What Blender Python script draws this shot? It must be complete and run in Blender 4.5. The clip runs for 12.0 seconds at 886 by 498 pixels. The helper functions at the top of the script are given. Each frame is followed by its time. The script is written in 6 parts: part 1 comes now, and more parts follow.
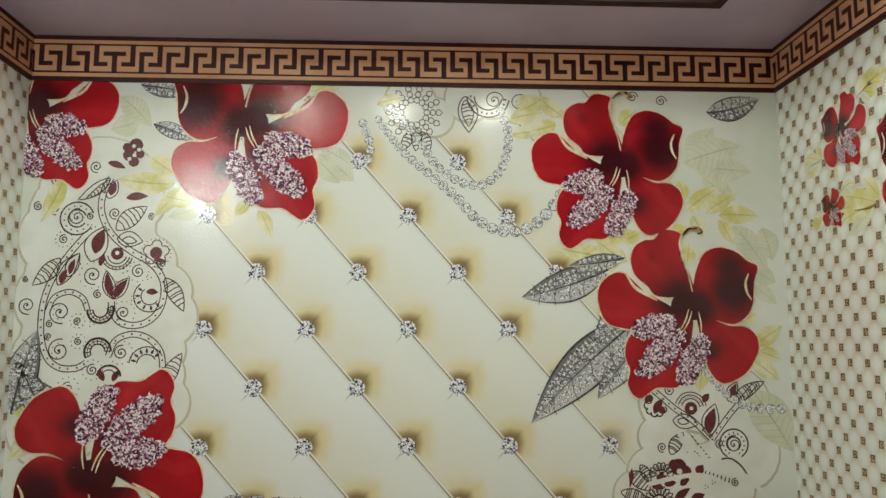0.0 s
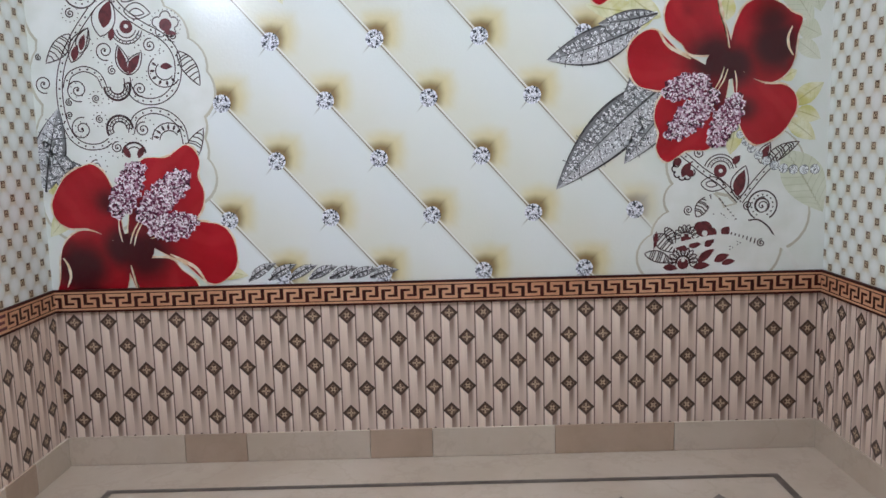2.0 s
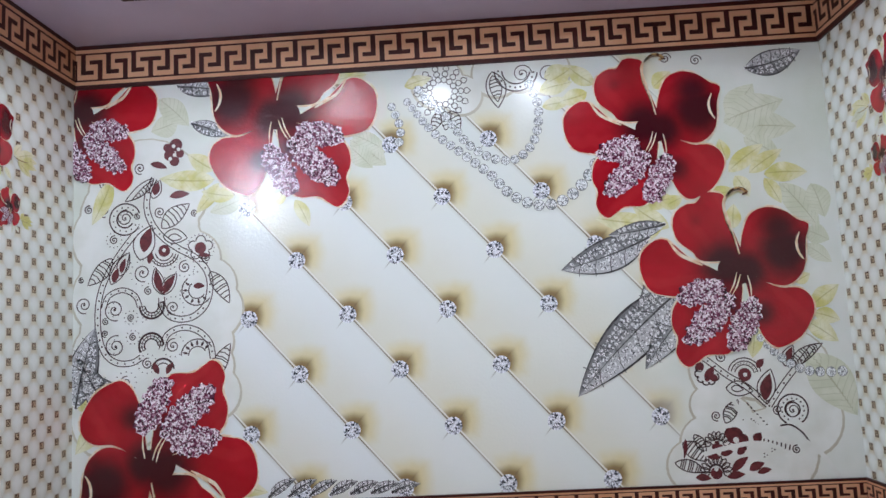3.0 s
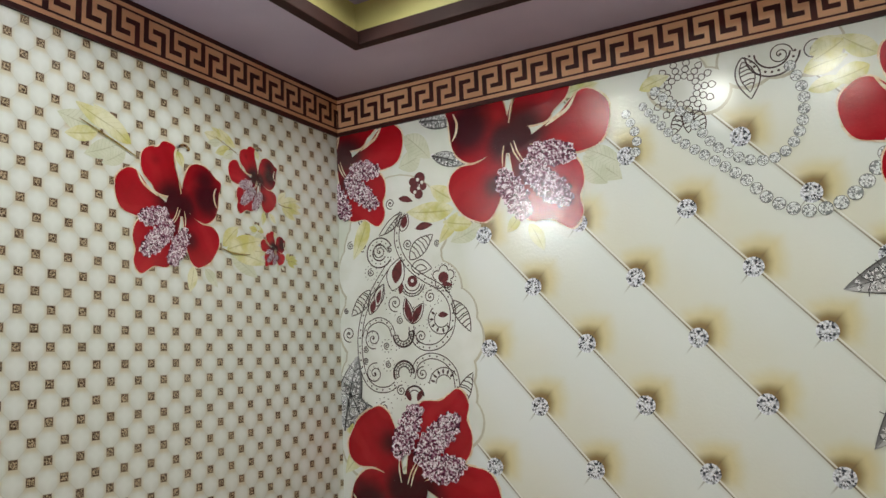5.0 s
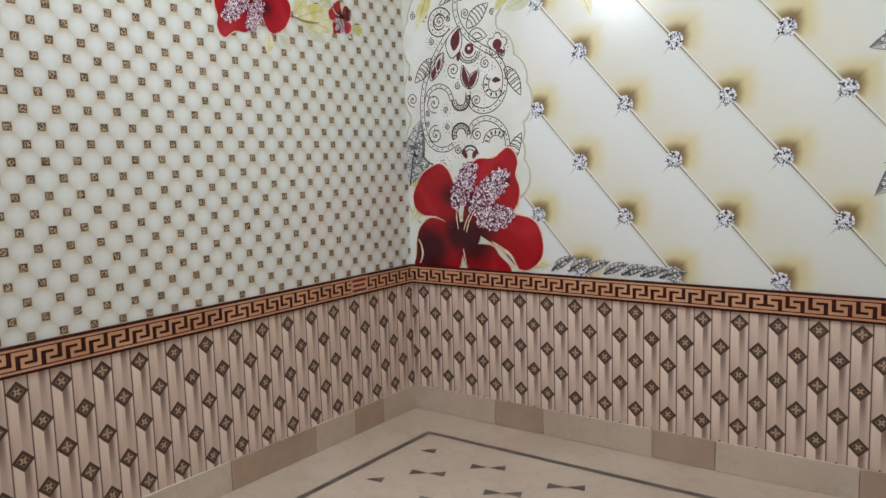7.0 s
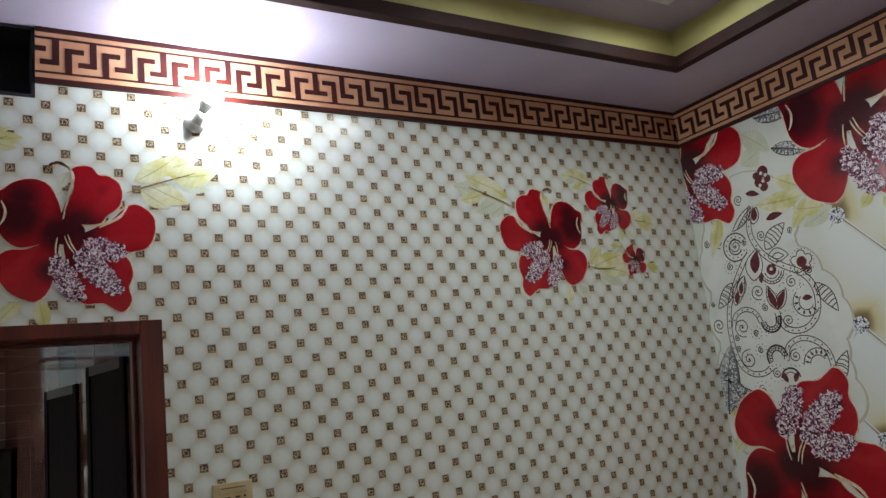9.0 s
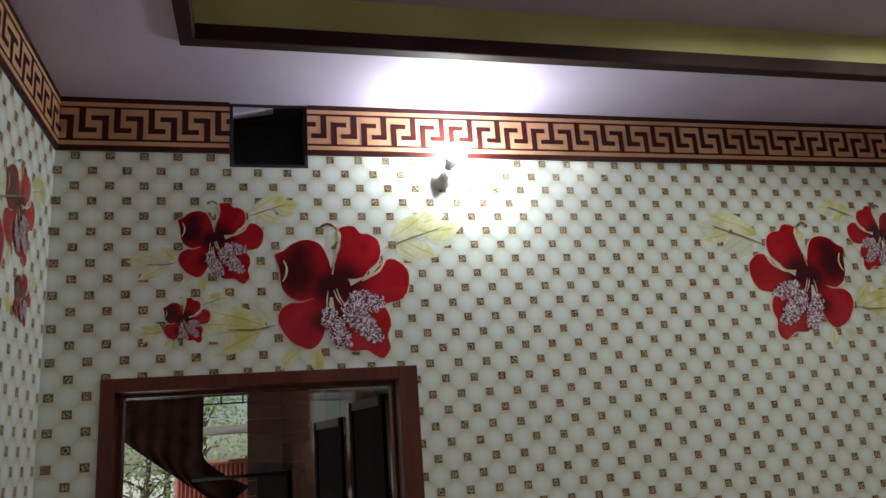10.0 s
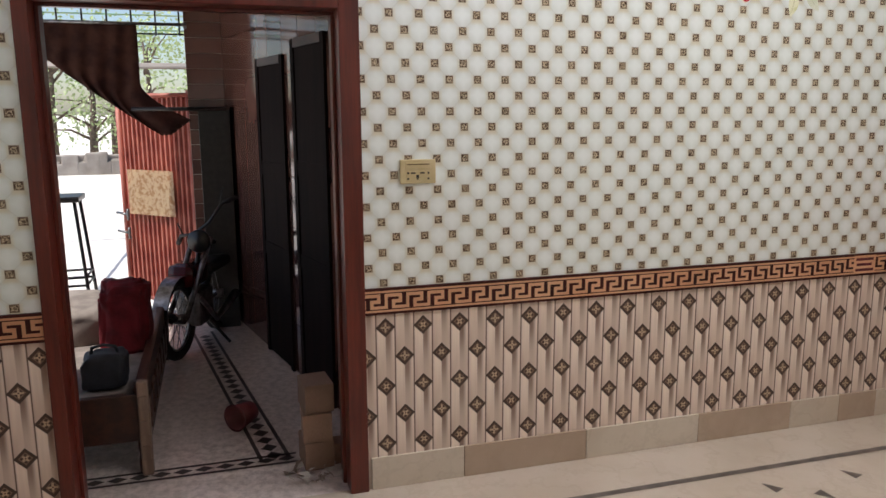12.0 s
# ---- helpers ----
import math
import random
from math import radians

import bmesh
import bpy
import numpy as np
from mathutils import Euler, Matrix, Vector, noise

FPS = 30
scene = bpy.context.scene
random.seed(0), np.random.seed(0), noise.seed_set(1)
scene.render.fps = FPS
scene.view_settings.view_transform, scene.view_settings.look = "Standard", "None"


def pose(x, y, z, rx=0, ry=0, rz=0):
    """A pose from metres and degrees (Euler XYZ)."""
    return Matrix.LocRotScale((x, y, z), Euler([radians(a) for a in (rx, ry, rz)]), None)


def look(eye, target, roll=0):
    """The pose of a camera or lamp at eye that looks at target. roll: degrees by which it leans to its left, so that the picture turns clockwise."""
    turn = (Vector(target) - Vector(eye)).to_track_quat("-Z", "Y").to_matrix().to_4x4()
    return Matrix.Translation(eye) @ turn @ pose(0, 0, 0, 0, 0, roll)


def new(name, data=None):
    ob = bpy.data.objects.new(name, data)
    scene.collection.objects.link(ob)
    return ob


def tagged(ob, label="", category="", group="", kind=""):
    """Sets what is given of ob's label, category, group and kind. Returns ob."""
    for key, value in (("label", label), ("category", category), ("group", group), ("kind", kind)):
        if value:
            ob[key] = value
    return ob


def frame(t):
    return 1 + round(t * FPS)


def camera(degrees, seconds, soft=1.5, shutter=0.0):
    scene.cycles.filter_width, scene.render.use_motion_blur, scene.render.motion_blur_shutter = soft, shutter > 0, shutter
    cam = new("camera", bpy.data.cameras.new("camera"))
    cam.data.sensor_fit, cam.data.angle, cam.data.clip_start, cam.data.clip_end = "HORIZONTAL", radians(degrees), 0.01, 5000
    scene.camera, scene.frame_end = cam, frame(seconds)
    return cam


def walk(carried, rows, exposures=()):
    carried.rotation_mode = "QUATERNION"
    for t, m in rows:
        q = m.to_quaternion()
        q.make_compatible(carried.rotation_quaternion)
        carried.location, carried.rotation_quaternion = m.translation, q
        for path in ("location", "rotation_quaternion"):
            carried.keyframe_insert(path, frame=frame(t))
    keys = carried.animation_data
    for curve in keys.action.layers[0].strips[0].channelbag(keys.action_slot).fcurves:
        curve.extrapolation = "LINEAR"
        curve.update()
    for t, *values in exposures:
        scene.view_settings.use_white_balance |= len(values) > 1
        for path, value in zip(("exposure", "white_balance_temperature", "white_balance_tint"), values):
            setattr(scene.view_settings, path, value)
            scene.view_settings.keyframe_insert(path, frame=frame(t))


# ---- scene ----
cam = camera(60.8, 12.0)

PATH = [
    (0, (1.885, -3.742, 1.738), (1.982, -1.759, 1.983), 0.0),
    (0.5, (1.931, -3.714, 1.626), (1.987, -1.715, 1.607), -0.9),
    (1, (1.937, -3.700, 1.554), (1.972, -1.708, 1.381), -0.6),
    (1.5, (1.952, -3.682, 1.583), (1.960, -1.703, 1.300), -1.1),
    (2, (1.961, -3.680, 1.582), (1.951, -1.700, 1.305), -1.6),
    (2.5, (1.987, -3.699, 1.608), (1.958, -1.700, 1.538), -1.8),
    (3, (2.052, -3.724, 1.659), (1.963, -1.740, 1.893), -2.9),
    (3.2, (2.212, -3.701, 1.646), (2.015, -1.741, 1.995), -4.0),
    (4.8, (2.466, -3.372, 1.740), (1.591, -1.611, 2.108), -2.2),
    (5, (2.523, -3.371, 1.727), (1.568, -1.640, 2.031), -2.3),
    (5.5, (2.587, -3.451, 1.647), (1.569, -1.734, 1.769), -1.8),
    (6, (2.651, -3.624, 1.602), (1.638, -1.903, 1.487), -0.8),
    (6.5, (2.805, -3.643, 1.513), (1.730, -1.972, 1.279), -0.3),
    (6.7, (2.845, -3.637, 1.521), (1.737, -1.993, 1.257), -1.0),
    (8.3, (3.037, -3.661, 1.636), (1.538, -2.348, 1.804), -4.4),
    (8.5, (3.044, -3.677, 1.638), (1.496, -2.431, 1.866), -5.6),
    (9, (3.069, -3.704, 1.678), (1.399, -2.674, 2.064), -6.6),
    (9.5, (3.097, -3.741, 1.700), (1.302, -3.029, 2.220), -5.9),
    (10, (3.126, -3.764, 1.750), (1.252, -3.292, 2.263), -4.2),
    (10.5, (3.112, -3.759, 1.695), (1.201, -3.297, 2.062), -3.0),
    (11, (3.108, -3.745, 1.650), (1.156, -3.313, 1.714), -1.2),
    (11.5, (3.092, -3.734, 1.649), (1.164, -3.269, 1.385), 0.1),
    (12, (3.067, -3.707, 1.656), (1.184, -3.139, 1.294), -0.2),
]
EXPOSURES = [
    (0.0, -0.28, 6900, -2), (1.0, -0.16, 6000, 6), (2.5, -0.04, 5650, 10), (3.2, -0.1, 5600, 12), (4.8, -0.36, 6600, 3), (6.0, -0.3, 6500, 5), (6.7, -0.06, 6300, 9),
    (8.3, -0.88, 5900, 4), (9.0, -1.1, 6200, 4), (9.6, -1.2, 6400, 2), (10.5, -1.15, 6400, 1), (11.0, -0.65, 6200, 7), (12.0, 0.0, 6350, 11),
]
walk(cam, [(t, look(eye, target, roll)) for t, eye, target, roll in PATH], EXPOSURES)

# ---------------------------------------------------------------- world and light
world = bpy.data.worlds.new("world")
scene.world = world
world.use_nodes = True
sky = world.node_tree.nodes.new("ShaderNodeTexSky")
sky.sky_type, sky.sun_disc = "NISHITA", False
sky.sun_elevation, sky.sun_rotation = radians(63), radians(175)
world.node_tree.links.new(sky.outputs[0], world.node_tree.nodes["Background"].inputs[0])
world.node_tree.nodes["Background"].inputs[1].default_value = 0.15
sun = new("sun", bpy.data.lights.new("sun", "SUN"))
sun.data.energy, sun.data.angle, sun.data.color = 5.0, radians(0.6), (1.0, 0.95, 0.87)
sun.matrix_world = look((-5.5, -10.6, 12.0), (-6.0, -4.6, 0.0))

W, L, H = 3.815, 4.57, 3.27          # room: x 0..W, y -L..0, ceiling H
TOP0, LOW1, LOW0, SKIRT = 3.035, 0.915, 0.80, 0.15
UPPER = 3.48
DOWNLIGHTS = [(0.90, -0.95, 5.0), (1.12, -1.78, 12.0), (1.82, -1.78, 12.0), (2.52, -1.78, 12.0), (2.92, -0.95, 5.0)]     # x, y, watts
for lx, ly, watts in DOWNLIGHTS:
    lamp = new("downlight_lamp", bpy.data.lights.new("downlight_lamp", "AREA"))
    lamp.data.shape, lamp.data.size = "SQUARE", 0.16
    lamp.data.energy, lamp.data.color = watts, (0.985, 1.0, 0.975)
    lamp.matrix_world = look((lx, ly, UPPER - 0.012), (lx, ly, 0.0))


# ---------------------------------------------------------------- node arithmetic
def srgb(r, g, b):
    return tuple((v / 12.92 if v <= 0.04045 else ((v + 0.055) / 1.055) ** 2.4) for v in (r / 255, g / 255, b / 255))


class V:
    """A number in the node tree at hand."""
    tree = None

    def __init__(self, socket):
        self.s = socket

    @staticmethod
    def math(op, *args, clamp=False):
        node = V.tree.nodes.new("ShaderNodeMath")
        node.operation, node.use_clamp = op, clamp
        for slot, a in zip(node.inputs, args):
            if isinstance(a, V):
                V.tree.links.new(a.s, slot)
            else:
                slot.default_value = a
        return V(node.outputs[0])

    def __add__(self, o): return V.math("ADD", self, o)
    def __radd__(self, o): return V.math("ADD", o, self)
    def __sub__(self, o): return V.math("SUBTRACT", self, o)
    def __rsub__(self, o): return V.math("SUBTRACT", o, self)
    def __mul__(self, o): return V.math("MULTIPLY", self, o)
    def __rmul__(self, o): return V.math("MULTIPLY", o, self)
    def __truediv__(self, o): return V.math("DIVIDE", self, o)
    def __neg__(self): return V.math("MULTIPLY", self, -1.0)


def vabs(a): return V.math("ABSOLUTE", a)
def vmin(a, b): return V.math("MINIMUM", a, b)
def vmax(a, b): return V.math("MAXIMUM", a, b)
def fract(a): return V.math("FRACT", a)
def floor_of(a): return V.math("FLOOR", a)
def below(a, b): return V.math("LESS_THAN", a, b)
def near_int(a): return vabs(fract(a + 0.5) - 0.5)


def smooth(a, lo, hi):
    """0 below lo, 1 above hi; falls when lo is above hi."""
    node = V.tree.nodes.new("ShaderNodeMapRange")
    node.interpolation_type = "SMOOTHSTEP"
    V.tree.links.new(a.s, node.inputs[0])
    flip = lo > hi
    node.inputs[1].default_value, node.inputs[2].default_value = (hi, lo) if flip else (lo, hi)
    node.inputs[3].default_value, node.inputs[4].default_value = (1, 0) if flip else (0, 1)
    return V(node.outputs[0])


def mix(f, a, b, blend="MIX"):
    node = V.tree.nodes.new("ShaderNodeMix")
    node.data_type, node.blend_type = "RGBA", blend
    for slot, v in ((node.inputs[0], f), (node.inputs[6], a), (node.inputs[7], b)):
        if isinstance(v, V):
            V.tree.links.new(v.s, slot)
        elif isinstance(v, tuple):
            slot.default_value = (*v, 1)
        else:
            slot.default_value = v
    return V(node.outputs[2])


def noise_of(scale, detail=3.0, rough=0.5, vector=None, stretch=None):
    node = V.tree.nodes.new("ShaderNodeTexNoise")
    node.inputs["Scale"].default_value, node.inputs["Detail"].default_value, node.inputs["Roughness"].default_value = scale, detail, rough
    src = vector or place()
    if stretch:
        m = V.tree.nodes.new("ShaderNodeMapping")
        m.inputs["Scale"].default_value = stretch
        V.tree.links.new(src, m.inputs[0])
        src = m.outputs[0]
    V.tree.links.new(src, node.inputs["Vector"])
    return V(node.outputs["Fac"])


def place():
    return V.tree.nodes.new("ShaderNodeNewGeometry").outputs["Position"]


def axes():
    sep = V.tree.nodes.new("ShaderNodeSeparateXYZ")
    V.tree.links.new(place(), sep.inputs[0])
    return [V(s) for s in sep.outputs]


def uv():
    sep = V.tree.nodes.new("ShaderNodeSeparateXYZ")
    V.tree.links.new(V.tree.nodes.new("ShaderNodeUVMap").outputs[0], sep.inputs[0])
    return V(sep.outputs[0]), V(sep.outputs[1])


def island():
    return V(V.tree.nodes.new("ShaderNodeNewGeometry").outputs["Random Per Island"])


def object_random():
    return V(V.tree.nodes.new("ShaderNodeObjectInfo").outputs["Random"])


def material(name, paint, rough=0.5, metal=0.0, bump=None, bump_distance=0.002, emission=None, spec=0.5):
    """paint: a function that returns a colour, in the material's tree; bump: one that returns a height."""
    m = bpy.data.materials.new(name)
    m.use_nodes = True
    V.tree = m.node_tree
    b = m.node_tree.nodes["Principled BSDF"]
    c = paint() if callable(paint) else paint
    if isinstance(c, V):
        m.node_tree.links.new(c.s, b.inputs["Base Color"])
    else:
        b.inputs["Base Color"].default_value = (*c, 1)
    r = rough() if callable(rough) else rough
    if isinstance(r, V):
        m.node_tree.links.new(r.s, b.inputs["Roughness"])
    else:
        b.inputs["Roughness"].default_value = r
    b.inputs["Metallic"].default_value = metal
    b.inputs["Specular IOR Level"].default_value = spec
    if bump:
        node = m.node_tree.nodes.new("ShaderNodeBump")
        node.inputs["Distance"].default_value = bump_distance
        m.node_tree.links.new(bump().s, node.inputs["Height"])
        m.node_tree.links.new(node.outputs[0], b.inputs["Normal"])
    if emission:
        b.inputs["Emission Color"].default_value = (*emission[:3], 1)
        b.inputs["Emission Strength"].default_value = emission[3]
    return m


# ---------------------------------------------------------------- materials
def quilt_paint(axis, u0, z0, px=0.1240, pz=0.1300):
    def paint():
        p = axes()
        a, b = (p[axis] - u0 + (p[2] - z0) * 0.02) / px, (p[2] - z0) / pz     # hung slightly out of plumb
        if axis == 1:
            a = a - vmin(p[1] + 3.85, 0.0) * 0.5
        d1 = vmax(near_int(a) * px, near_int(b) * pz)
        d2 = vmax(near_int(a + 0.5) * px, near_int(b + 0.5) * pz)
        d = vmin(d1, d2)
        lines = vmin(near_int(a + b), near_int(a - b))
        puff = smooth(lines, 0.0, 0.42)
        base = mix(puff, srgb(218, 221, 214), srgb(236, 240, 236))
        base = mix(smooth(noise_of(1.7, 2), 0.35, 0.7) * 0.35, base, srgb(226, 229, 222))
        base = mix(smooth(lines, 0.024, 0.006) * 0.24, base, srgb(158, 152, 136))
        low = vmin(vmax(near_int(a) * px, near_int(b + 0.07) * pz), vmax(near_int(a + 0.5) * px, near_int(b + 0.57) * pz))
        base = mix(smooth(low, 0.034, 0.010) * 0.55, base, srgb(204, 184, 134))
        first = below(d1, d2)
        sx = mix_number(first, near_int(a + 0.5) * px, near_int(a) * px)
        sz = mix_number(first, near_int(b + 0.5) * pz, near_int(b) * pz)
        curl = V.math("SINE", V.math("SQRT", sx * sx + sz * sz) * 520.0 + noise_of(150, 1) * 14.0)
        mark = mix(smooth(curl, -0.3, 0.5), srgb(194, 174, 144), srgb(76, 57, 44))
        mark = mix(smooth(d, 0.0115, 0.0150) * 0.75, mark, srgb(92, 66, 46))
        mark = mix(smooth(noise_of(240, 1), 0.5, 0.68) * 0.6, mark, srgb(64, 46, 34))
        return mix(smooth(d, 0.0178, 0.0145), base, mark)
    return paint


def paper_grain():
    return noise_of(210, 2) * 0.6 + noise_of(38, 2) * 0.4


def orange_peel():
    return noise_of(70, 2) * 0.7 + noise_of(210, 2) * 0.3


def dado_paint(axis, u0, z0, px=0.167, row=0.134):
    def paint():
        p = axes()
        half = px / 2
        k = (p[axis] - u0) / half + 0.5
        col = floor_of(k)
        s = fract(k) - 0.5
        parity = fract(col * 0.5 + 0.25) - 0.25
        w = fract((z0 - p[2]) / (2 * row) + parity + 0.5) - 0.5      # periods under the nearest knob
        dz = vabs(w) * (2 * row)
        wide = vabs(s) * half
        diamond = wide + dz
        drop = fract(w + 1.0)
        light = mix(smooth(drop, 0.0, 0.9), srgb(244, 227, 212), srgb(216, 195, 180))
        shade = mix(smooth(drop, 0.10, 0.75), srgb(134, 108, 95), srgb(204, 182, 167))
        base = mix(smooth(s, -0.01, 0.03) * smooth(s, 0.46, 0.16), light, shade)
        base = mix(smooth(s, -0.12, -0.46) * smooth(drop, 0.55, 0.95) * 0.35, base, srgb(170, 146, 132))
        grain = noise_of(60, 3, 0.6, stretch=(1.0, 1.0, 0.06))
        base = mix(smooth(grain, 0.35, 0.7) * 0.2, base, srgb(186, 162, 148))
        base = mix(smooth(vabs(s), 0.40, 0.485) * 0.35, base, srgb(140, 116, 104))
        base = mix(smooth(vabs(s), 0.462, 0.482), base, srgb(98, 76, 66))
        base = mix(smooth(vabs(s), 0.014, 0.004) * smooth(drop, 0.62, 0.3) * 0.5, base, srgb(120, 96, 84))
        base = mix(smooth(diamond, 0.052, 0.037) * smooth(w, -0.02, 0.05) * 0.4, base, srgb(128, 104, 92))
        pick = below(fract(col * 0.37 + floor_of((z0 - p[2]) / (2 * row) + parity + 0.5) * 0.61), 0.5)
        plus, cross = vmin(wide, dz), vabs(wide - dz) * 0.7
        ring = vabs(diamond - 0.024)
        petals = mix_number(pick, plus, cross)
        inside = smooth(diamond, 0.022, 0.019) * smooth(diamond, 0.003, 0.006)
        orn = mix(smooth(petals, 0.0052, 0.0036) * inside, srgb(78, 54, 40), srgb(200, 172, 142))
        orn = mix(smooth(vabs(diamond - 0.0135), 0.0016, 0.0006) * 0.6, orn, srgb(62, 46, 38))
        orn = mix(smooth(ring, 0.0026, 0.0011) * 0.75, orn, srgb(158, 132, 113))
        orn = mix(smooth(diamond, 0.030, 0.033), orn, srgb(70, 51, 42))
        return mix(smooth(diamond, 0.0445, 0.0420), base, orn)
    return paint


def mix_number(f, a, b):
    return a * (1.0 - f) + b * f


CX, CZ, CU, CV = 1.150, 2.081, 0.4955, 0.5630     # lattice of the tufted panel


def mural_paint():
    p = axes()
    a, b = (p[0] - CX) / CU, (p[2] - CZ) / CV
    down, up = near_int(a + b), near_int(a - b)
    fa, fb = fract(a + 0.5) - 0.5, fract(b + 0.5) - 0.5
    ga, gb = fract(a) - 0.5, fract(b) - 0.5
    # hollow at the upper right of each button, with a burnt core
    def hollow(x, y, cx, cz, size, soft):
        px, pz = x * CU - cx, y * CV - cz
        r = vmax(vabs(px), vabs(pz)) * 0.8 + (vabs(px) + vabs(pz)) * 0.2
        return smooth(r, size, soft) * smooth(x + y, -0.03, 0.05)
    warp, warp2 = (noise_of(11, 2) - 0.5) * 0.06, (noise_of(13, 2) - 0.5) * 0.05
    glow = vmax(hollow(fa + warp, fb + warp2, 0.034, 0.034, 0.135, 0.035), hollow(ga + warp, gb + warp2, 0.034, 0.034, 0.135, 0.035))
    core = vmax(hollow(fa + warp2 * 0.3, fb, 0.010, 0.018, 0.082, 0.030), hollow(ga + warp2 * 0.3, gb, 0.010, 0.018, 0.082, 0.030))
    cool = smooth(p[0] + p[2] * 0.6, 1.6, 3.4)
    base = mix(cool, srgb(236, 241, 242), srgb(232, 237, 233))
    base = mix(smooth(fract(a + b), 0.85, 0.05) * 0.62, base, srgb(226, 222, 198))
    base = mix(smooth(noise_of(2.3, 3), 0.45, 0.75) * 0.25, base, srgb(238, 238, 226))
    base = mix(glow * 0.72, base, srgb(218, 202, 132))
    base = mix(core * 0.78, base, srgb(112, 74, 34))
    near = vmin(vabs(fa) + vabs(fb), vabs(ga) + vabs(gb))
    edge = smooth(down, 0.011, 0.004)
    base = mix(smooth(down, 0.06, 0.012) * 0.22, base, srgb(186, 182, 164))
    base = mix(edge * (0.45 + smooth(near, 0.6, 0.1) * 0.4), base, srgb(104, 88, 66))
    base = mix(smooth(vabs(fract(a + b + 0.5) - 0.522), 0.012, 0.004) * 0.7, base, srgb(248, 248, 244))
    base = mix(smooth(up, 0.012, 0.004) * smooth(near, 0.27, 0.08) * 0.6, base, srgb(120, 110, 88))
    # margin round the tufted field
    inner = smooth(p[0], 0.72, 0.86) * smooth(p[0], 3.15, 2.75)
    margin = mix(smooth(noise_of(1.4, 4, 0.6), 0.35, 0.7), srgb(234, 237, 232), srgb(218, 223, 210))
    return mix(inner, margin, base)


def petal_paint():
    u, v = uv()
    col = mix(smooth(noise_of(5, 3), 0.3, 0.75), srgb(158, 12, 28), srgb(178, 22, 38))
    fold = V.math("SINE", u * 9.0 + noise_of(3, 3) * 6.0)
    col = mix(smooth(fold, 0.3, 1.0) * 0.22, col, srgb(138, 8, 20))
    col = mix(smooth(fold, -0.5, -1.0) * 0.18, col, srgb(208, 50, 56))
    return mix(smooth(v, 0.05, 0.9), col, srgb(62, 8, 20))


def leaf_paint():
    u, v = uv()
    col = mix(smooth(noise_of(9, 3), 0.35, 0.65), srgb(212, 206, 130), srgb(236, 234, 204))
    col = mix(smooth(u, 0.55, 1.0) * 0.5, col, srgb(238, 238, 222))
    col = mix(smooth(noise_of(16, 3), 0.45, 0.7) * 0.4, col, srgb(192, 194, 112))
    col = mix(smooth(near_int(u * 7.0 + vabs(v - 0.5) * 2.5), 0.09, 0.02) * 0.22, col, srgb(168, 166, 92))
    return mix(smooth(vabs(v - 0.5), 0.05, 0.015) * 0.5, col, srgb(158, 150, 74))


def pale_leaf_paint():
    u, v = uv()
    col = mix(smooth(noise_of(12, 3), 0.3, 0.7), srgb(224, 226, 208), srgb(210, 214, 190))
    veins = near_int(u * 9.0 + vabs(v - 0.5) * 3.0)
    col = mix(smooth(veins, 0.10, 0.03) * 0.4, col, srgb(176, 180, 150))
    return mix(smooth(vabs(v - 0.5), 0.03, 0.01) * 0.5, col, srgb(160, 160, 120))


def marble_paint(light, dark):
    def paint():
        n = noise_of(1.6, 6, 0.62)
        col = mix(smooth(n, 0.3, 0.72), light, dark)
        col = mix(smooth(vabs(noise_of(3.1, 5, 0.6) - 0.5), 0.03, 0.0) * 0.13, col, srgb(150, 132, 112))
        return mix(object_random() * 0.35, col, srgb(170, 148, 128))
    return paint


MAT = {}
MAT["quilt_w"] = material("wallpaper_quilt_y", quilt_paint(1, -1.758, 1.6505), 0.19, bump=paper_grain, bump_distance=0.0006)
MAT["quilt_n"] = material("wallpaper_quilt_x", quilt_paint(0, 0.031, 1.6505), 0.26, bump=paper_grain, bump_distance=0.0006)
MAT["dado_w"] = material("wallpaper_dado_y", dado_paint(1, -2.707, 0.738, 0.1674, 0.1325), 0.42, bump=paper_grain, bump_distance=0.0006)
MAT["dado_n"] = material("wallpaper_dado_x", dado_paint(0, 0.434, 0.747, 0.170, 0.1265), 0.42, bump=paper_grain, bump_distance=0.0006)
MAT["mural"] = material("mural_print", mural_paint, 0.16, spec=0.5, bump=orange_peel, bump_distance=0.0011)
MAT["petal"] = material("print_red_petal", petal_paint, 0.16, spec=0.5, bump=orange_peel, bump_distance=0.0011)
MAT["leaf"] = material("print_yellow_green_leaf", leaf_paint, 0.17)
MAT["pale_leaf"] = material("print_pale_leaf", pale_leaf_paint, 0.17)
MAT["crystal"] = material("print_crystal", lambda: mix(smooth(island(), 0.0, 1.0), mix(below(island(), 0.3), srgb(132, 138, 150), srgb(66, 70, 80)), srgb(246, 248, 255)), 0.17)
MAT["stamen"] = material("print_pink_crystal", lambda: mix(below(island(), 0.48), mix(smooth(island(), 0.48, 0.9), srgb(176, 128, 152), srgb(252, 240, 248)), mix(smooth(island(), 0.0, 0.48), srgb(44, 8, 26), srgb(120, 56, 86))), 0.17)
MAT["pearl"] = material("print_pearl", lambda: mix(below(island(), 0.35), mix(island(), srgb(200, 206, 208), srgb(250, 252, 252)), srgb(146, 150, 152)), 0.17)
MAT["lace_edge"] = material("print_lace_edge", lambda: mix(smooth(noise_of(5, 3), 0.3, 0.7), srgb(206, 202, 184), srgb(190, 186, 168)), 0.17)
